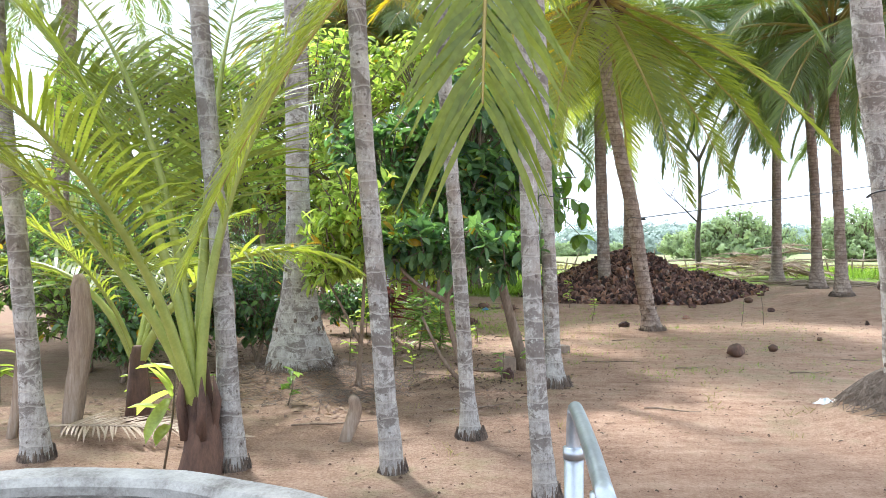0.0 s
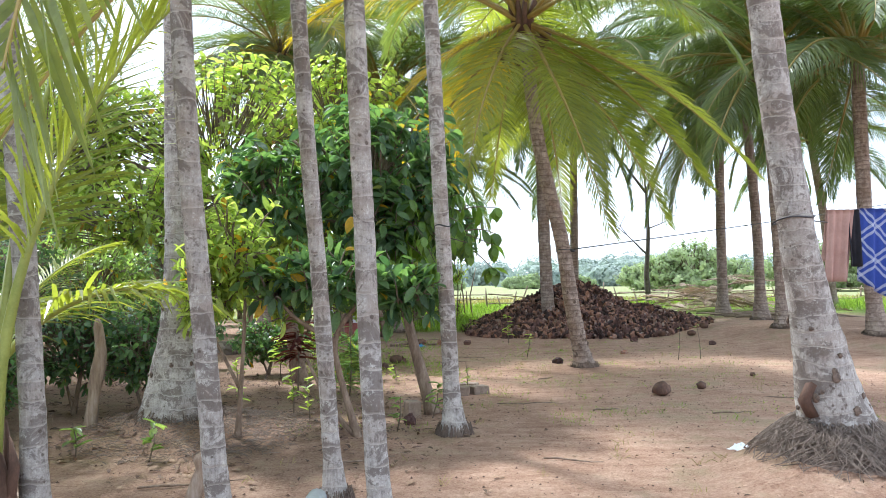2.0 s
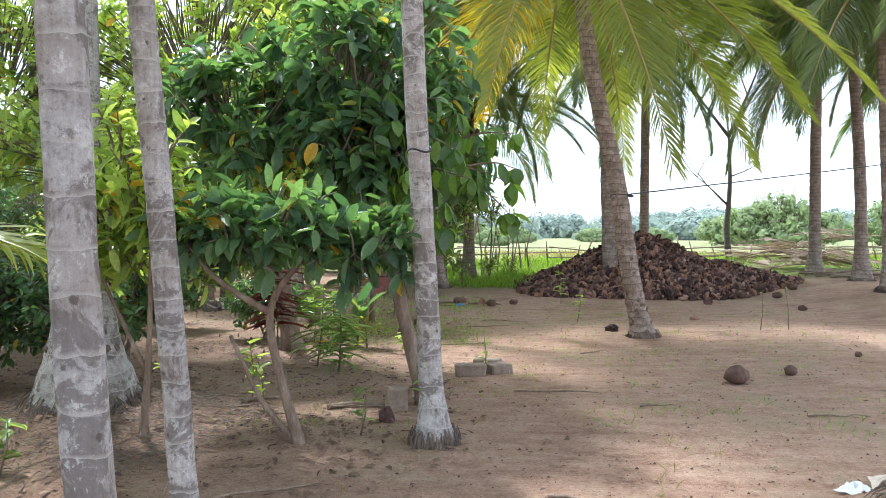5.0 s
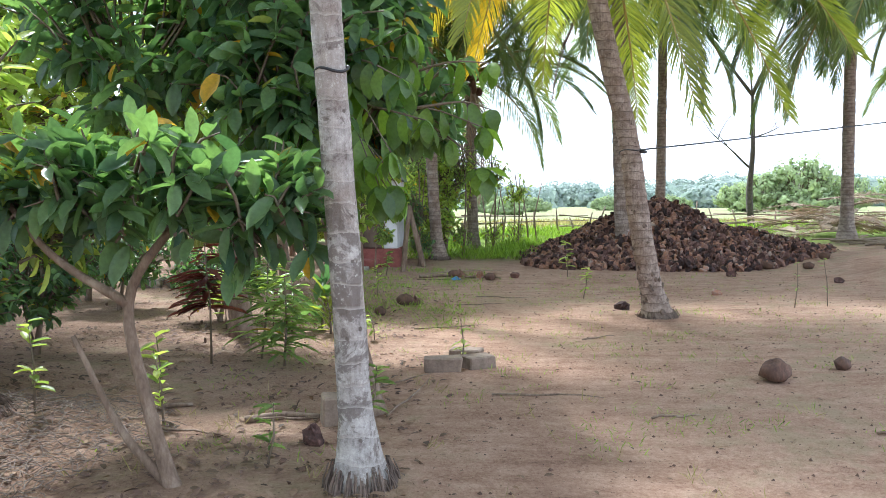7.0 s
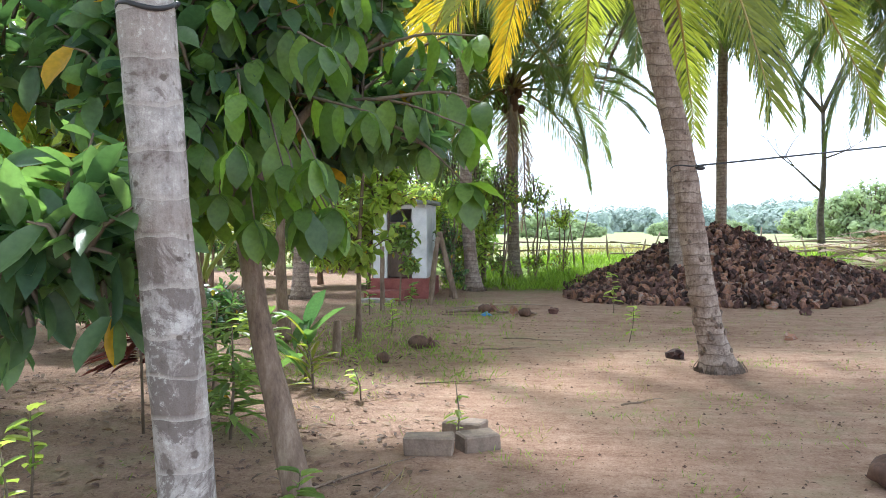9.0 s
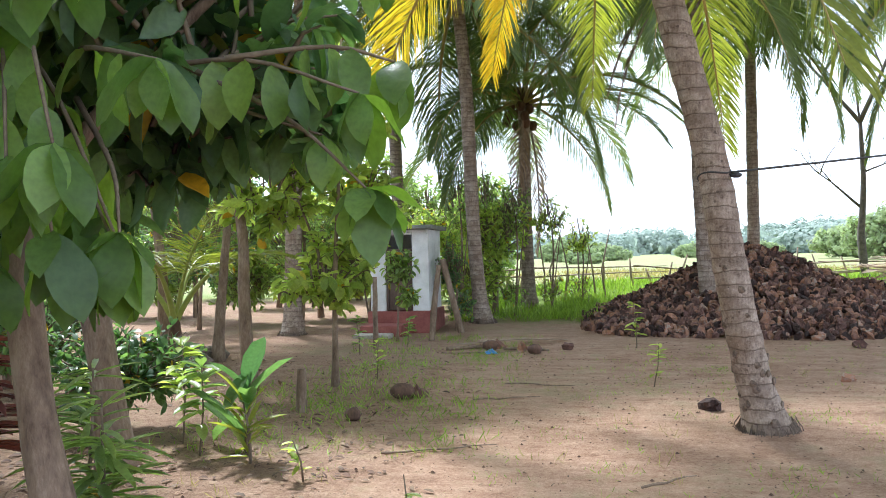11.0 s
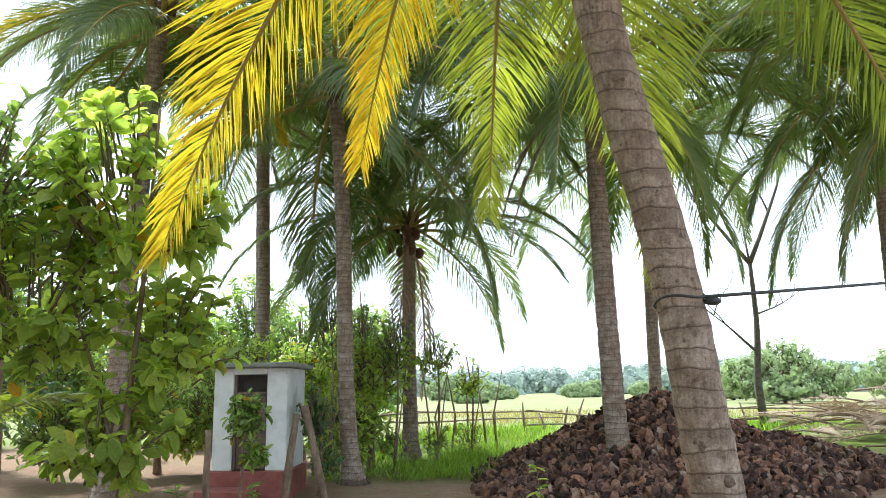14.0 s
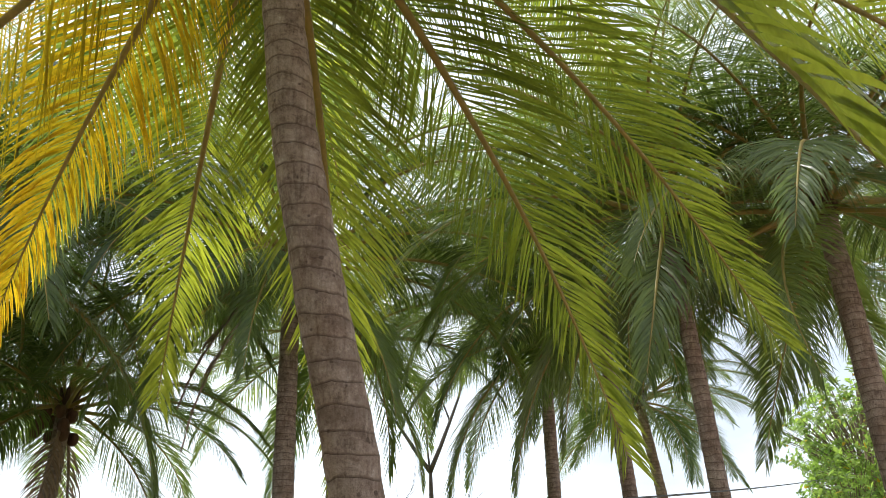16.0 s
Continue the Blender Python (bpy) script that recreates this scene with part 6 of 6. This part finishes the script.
# ---- small plants ----
def plant(name, x, y, h, n, leaf, mat, label, seed, wide=0.3, stem=0.008, up=0.6, group="", cat="plant", base=0.25):
    """A single stem with leaves up its length."""
    q = np.random.RandomState(seed)
    root = tagged(new(name), label, cat, group)
    root.location = (x, y, height(x, y) - 0.01)
    top = Vector((q.uniform(-0.08, 0.08), q.uniform(-0.08, 0.08), h))
    place("stem", Shape().tube([(0, 0, 0), top * 0.5 + Vector((0.02, 0, 0)), top], [stem, stem * 0.8, stem * 0.4], sides=5).mesh("stem", M_TWIG), root)
    s = q.uniform(base, 1.0, n)
    pos = np.outer(s, np.array(top))
    a = q.uniform(0, 2 * math.pi, n)
    way = np.stack([np.cos(a), np.sin(a), up * q.uniform(-0.4, 1.4, n)], 1)
    upv = np.stack([-0.4 * np.cos(a), -0.4 * np.sin(a), np.ones(n)], 1)
    ln = leaf * q.uniform(0.7, 1.15, n)
    v, f = leaf_arrays(pos, way, upv, ln, ln * wide, fine=True)
    place("foliage", tri_mesh("foliage", v, f, mat, smooth=True), root)
    return root


plant("seedling", 1.53, 11.05, 0.42, 10, 0.09, M_LEAF_BRIGHT, "tiny seedling inside a ring of blocks", 1, 0.4)
plant("red_cordyline", -0.75, 11.1, 1.1, 70, 0.34, M_LEAF_RED, "dark red strap-leaved plant under the trees", 2, 0.16, 0.012, 0.1, base=0.45)
plant("strap_plant", -0.05, 11.0, 0.8, 80, 0.36, M_LEAF_MID, "clump of narrow grey-green strap leaves", 3, 0.13, 0.012, 0.4, base=0.1)
plant("strap_plant", -0.35, 11.3, 0.9, 60, 0.36, M_LEAF_MID, "clump of narrow grey-green strap leaves", 4, 0.13, 0.012, 0.4, base=0.1)
plant("seedling", -0.6, 9.7, 0.55, 14, 0.12, M_LEAF_BRIGHT, "seedling with fresh yellow-green leaves", 5, 0.6)
plant("canna", -0.18, 13.0, 0.75, 9, 0.5, M_LEAF_DARK, "broad-leaved canna plant in the bed", 6, 0.3, 0.016, 1.5, base=0.05)
plant("coconut_seedling", 0.0, 12.7, 0.45, 16, 0.32, M_FROND_LIGHT, "coconut seedling with pale yellow-green blades", 7, 0.16, 0.014, 2.0, base=0.05)
plant("heliconia", -1.95, 5.35, 0.75, 7, 0.35, M_LEAF_BRIGHT, "slim heliconia shoot with a red bract", 8, 0.3, 0.01, 1.8, base=0.4)
rb = leaf_arrays([(0, 0, 0.62), (0, 0, 0.6)], [(-1, 0, 0.3), (-0.8, 0.3, 0.1)], [(0, 0, 1), (0, 0, 1)], [0.12, 0.1], [0.035, 0.03])
M_BRACT = leaf_mat("red_bract", (0.5, 0.04, 0.02), (0.65, 0.1, 0.03), (1.2, 0.8, 0.6))
red = bpy.data.objects["heliconia"]
place("flower", tri_mesh("flower", rb[0], rb[1], M_BRACT), red, None, "red flower bract")
for k, (x, y, h, n, lf, mt) in enumerate([(5.83, 14.95, 0.62, 7, 0.07, M_LEAF_MID), (6.28, 15.0, 0.66, 7, 0.07, M_LEAF_MID), (3.15, 16.2, 0.5, 16, 0.12, M_LEAF_BRIGHT), (3.2, 19.4, 0.7, 18, 0.16, M_LEAF_BRIGHT), (-0.35, 9.2, 0.5, 12, 0.13, M_LEAF_BRIGHT),
                                           (-1.1, 9.0, 0.6, 14, 0.13, M_LEAF_BRIGHT), (0.62, 8.3, 0.35, 12, 0.12, M_LEAF_MID), (1.0, 9.2, 0.4, 14, 0.13, M_LEAF_MID), (-0.8, 13.2, 0.8, 26, 0.2, M_LEAF_BRIGHT), (-0.5, 12.9, 0.7, 22, 0.2, M_LEAF_MID),
                                           (-1.3, 13.0, 0.7, 22, 0.18, M_LEAF_BRIGHT), (0.55, 12.3, 0.3, 12, 0.1, M_LEAF_BRIGHT), (-0.1, 16.6, 0.5, 18, 0.14, M_LEAF_BRIGHT), (-0.9, 18.6, 0.6, 24, 0.14, M_LEAF_MID), (-0.4, 19.6, 0.5, 24, 0.14, M_LEAF_MID), (-3.0, 7.4, 0.5, 16, 0.15, M_LEAF_BRIGHT),
                                           (-1.5, 7.4, 0.35, 14, 0.16, M_LEAF_MID), (-2.2, 7.6, 0.3, 12, 0.15, M_LEAF_MID), (-4.4, 7.6, 0.6, 18, 0.16, M_LEAF_BRIGHT)]):
    plant("weed", x, y, h, n, lf, mt, "small leafy weed growing in the sand", 30 + k, 0.42, group="weeds in the yard")


# ---- grass, litter and soil crumbs ----
def grass(name, spots, hmin, hmax, w, mat, label, per, seed, fan=0.5):
    q = np.random.RandomState(seed)
    b, d, u, ln = [], [], [], []
    for x, y, r in spots:
        for _ in range(per):
            a, rr = q.uniform(0, 2 * math.pi), r * math.sqrt(q.uniform())
            px, py = x + rr * math.cos(a), y + rr * math.sin(a)
            b.append((px, py, height(px, py) - 0.01))
            d.append((q.normal() * fan, q.normal() * fan, 1.0))
            u.append((q.normal(), q.normal(), 0.1))
            ln.append(q.uniform(hmin, hmax))
    ln = np.array(ln)
    v, f = leaf_arrays(b, d, u, ln, np.full(len(ln), w) * q.uniform(0.6, 1.3, len(ln)), fold=0.1)
    return tagged(place(name, tri_mesh(name, v, f, mat)), label, "grass", kind="stuff")


q = random.Random(61)
grass("tall_grass", [(q.uniform(-0.5, 5.2), q.uniform(23.8, 34), 0.5) for _ in range(120)], 0.1, 0.4, 0.018, M_GRASS, "bright green grass beyond the husk heap", 70, 1)
grass("tall_grass", [p for p in [(q.uniform(7.5, 22), q.uniform(27, 37), 0.6) for _ in range(170)] if not (8.5 < p[0] < 15 and p[1] < 31)], 0.15, 0.55, 0.024, M_GRASS, "bright green grass at the field's edge", 50, 2)
grass("field_grass", [(q.uniform(-12, 50), q.uniform(36, 62), 1.5) for _ in range(300)], 0.15, 0.45, 0.035, M_GRASS_DRY, "pale yellow-green field grass", 40, 3)
grass("short_grass", [(q.uniform(-0.4, 6.5), q.uniform(8.5, 19.5), 0.22) for _ in range(210)], 0.02, 0.08, 0.005, M_GRASS, "sparse sprouting grass on the sand", 20, 4, 0.8)
grass("short_grass", [(q.uniform(-1.2, 1.4), q.uniform(13, 21), 0.35) for _ in range(90)], 0.03, 0.14, 0.008, M_GRASS, "patchy short grass along the bed", 40, 5, 0.7)
grass("dry_tufts", [(q.uniform(-0.5, 7.5), q.uniform(5.5, 19), 0.08) for _ in range(170)], 0.03, 0.13, 0.005, M_GRASS_DRY, "small dry tufts on the sand", 9, 6, 0.7)


def leaf_litter(name, spots, n, size, mat, label, seed):
    q = np.random.RandomState(seed)
    b, d, u, ln = [], [], [], []
    for x, y, r in spots:
        for _ in range(n):
            a, rr = q.uniform(0, 2 * math.pi), r * math.sqrt(q.uniform())
            px, py = x + rr * math.cos(a), y + rr * math.sin(a)
            b.append((px, py, height(px, py) + 0.012))
            d.append((q.normal(), q.normal(), 0.12 * abs(q.normal())))
            u.append((q.normal() * 0.25, q.normal() * 0.25, 1.0))
            ln.append(size * q.uniform(0.4, 1.2))
    ln = np.array(ln)
    v, f = leaf_arrays(b, d, u, ln, ln * 0.4, fold=0.2)
    tagged(place(name, tri_mesh(name, v, f, mat)), label, "litter", kind="stuff")


leaf_litter("leaf_litter", [(q.uniform(-4.5, 1.2), q.uniform(6.5, 18), 0.7) for _ in range(90)], 30, 0.085, M_LITTER, "dry brown leaves under the trees", 1)
leaf_litter("leaf_litter", [(q.uniform(0.8, 8), q.uniform(4.5, 19), 1.2) for _ in range(150)], 18, 0.045, M_LITTER, "scattered dry scraps on the sand", 2)
leaf_litter("dark_litter", [(q.uniform(-4.0, 1.0), q.uniform(7.0, 13), 0.6) for _ in range(50)], 26, 0.08, M_NUT, "rotting dark scraps on the soil", 3)


def crumbs():
    q = random.Random(23)
    v, f = [], []
    for k in range(12000):
        x, y = q.uniform(-3, 8.5), q.uniform(3.8, 20)
        r = 0.003 + 0.012 * q.random() ** 7
        z = height(x, y) + r * 0.3
        o = len(v)
        v += [(x + r * q.uniform(0.7, 1.4), y, z), (x - r * q.uniform(0.7, 1.4), y, z), (x, y + r, z), (x, y - r, z), (x, y, z + r), (x, y, z - r)]
        f += [(o, o + 2, o + 4), (o + 2, o + 1, o + 4), (o + 1, o + 3, o + 4), (o + 3, o, o + 4)]
    tagged(place("soil_crumbs", mesh_from("soil_crumbs", v, f, [M_NUT], smooth=False)), "small dark clods and stones on the sand", "litter", kind="stuff")


crumbs()


def root_litter(x, y, r, n, seed, label):
    """Shredded dry fibre lying round a palm's foot."""
    q = random.Random(seed)
    sh = Shape()
    for k in range(n):
        a, rr = q.uniform(0, 6.28), r * math.sqrt(q.random())
        px, py, d = x + rr * math.cos(a), y + rr * math.sin(a), q.uniform(0, 6.28)
        ln = q.uniform(0.05, 0.2)
        z = height(px, py) + q.uniform(0.005, 0.05)
        sh.tube([(px, py, z), (px + ln * 0.5 * math.cos(d), py + ln * 0.5 * math.sin(d), z + q.uniform(0, 0.03)), (px + ln * math.cos(d), py + ln * math.sin(d), z - 0.01)], [0.003, 0.003, 0.002], sides=3, cap=False)
    tagged(place("fibre_litter", sh.mesh("fibre_litter", M_FIBRE)), label, "litter", kind="stuff")


root_litter(-1.4, 8.4, 1.1, 900, 1, "grey shredded fibre round a palm foot")
root_litter(-1.0, 9.0, 0.8, 400, 2, "grey shredded fibre and twigs on the soil")
root_litter(-0.9, 7.9, 0.6, 260, 3, "grey shredded fibre and twigs on the soil")


# ---- the low branch that overhangs the path, leaf by leaf ----
def near_branch():
    q = np.random.RandomState(17)
    root = bpy.data.objects["tree"]
    o = root.location
    meshes = []
    for k, (ln, wd, fo) in enumerate([(0.21, 0.115, 0.2), (0.19, 0.105, 0.28), (0.23, 0.12, 0.16), (0.2, 0.1, 0.24)]):
        vs, fs = [], []
        for i in range(8):
            u = i / 7
            half = wd * 0.5 * max(0.04, math.sin(math.pi * min(1.0, u ** 1.1)) ** 0.62) * (1 if i < 7 else 0.3)
            drop = -0.3 * ln * u * u
            wave = 0.006 * math.sin(u * 9 + k)
            vs += [(ln * u, half, drop + fo * half + wave), (ln * u, 0, drop), (ln * u, -half, drop + fo * half - wave)]
        for i in range(7):
            a = i * 3
            fs += [(a, a + 1, a + 4, a + 3), (a + 1, a + 2, a + 5, a + 4)]
        meshes.append(mesh_from("leaf", vs, fs, [M_LEAF_NEAR]))
    twigs = [([(0.9, 9.8, 2.1), (1.35, 9.75, 2.1), (1.75, 9.65, 1.95)], 9), ([(1.1, 9.78, 2.12), (1.5, 9.75, 1.9), (1.74, 9.74, 1.68)], 13), ([(0.8, 9.7, 2.15), (1.1, 9.35, 2.05), (1.4, 9.15, 1.95)], 9), ([(0.9, 9.8, 2.1), (1.2, 9.95, 2.0), (1.5, 10.05, 1.9)], 6),
             ([(0.7, 9.6, 2.1), (0.75, 9.2, 1.95), (0.9, 8.95, 1.8)], 8), ([(1.3, 9.72, 2.1), (1.6, 9.85, 2.15), (1.8, 9.9, 2.1)], 8), ([(0.8, 9.7, 2.2), (1.0, 9.4, 2.4), (1.3, 9.2, 2.5)], 8), ([(0.6, 9.6, 2.0), (0.5, 9.1, 1.9), (0.55, 8.8, 1.75)], 8),
             ([(1.1, 9.8, 2.3), (1.5, 9.7, 2.4), (1.8, 9.75, 2.4)], 8), ([(0.8, 9.7, 2.0), (1.05, 9.5, 1.75), (1.2, 9.3, 1.55)], 7)]
    for k in range(32):
        e = Vector((q.uniform(0.1, 1.3), q.uniform(8.9, 9.45), q.uniform(1.45, 2.7)))
        b0 = Vector((0.6, 9.62, 2.0 + 0.02 * k))
        twigs.append(([b0, b0.lerp(e, 0.55) + Vector((0, 0, 0.08)), e], 11))
    for pts, n in twigs:
        path = spline([Vector(p) - o for p in pts], 8)
        place("twig", Shape().tube(path, [0.011 - 0.0009 * i for i in range(9)], sides=6).mesh("twig", M_TWIG), root)
        for k in range(n):
            end = k >= n - 5
            p = path[8] if end else path[3 + k % 5]
            a = q.uniform(0, 2 * math.pi) if not end else k * 2 * math.pi / 5 + q.uniform(-0.3, 0.3)
            pitch = q.uniform(28, 70) if end else q.uniform(50, 85)
            if n == 13:
                p, a, pitch = path[8], k * 2.4, 10 + 4.5 * k
            m = Matrix.Translation(p) @ pose(0, 0, 0, 0, 0, math.degrees(a)) @ pose(0, 0, 0, q.uniform(-25, 25), pitch, 0)
            s = q.uniform(0.7, 1.1)
            place("leaf", meshes[k % 4], root, m @ Matrix.Diagonal((s, s, s, 1)))


near_branch()
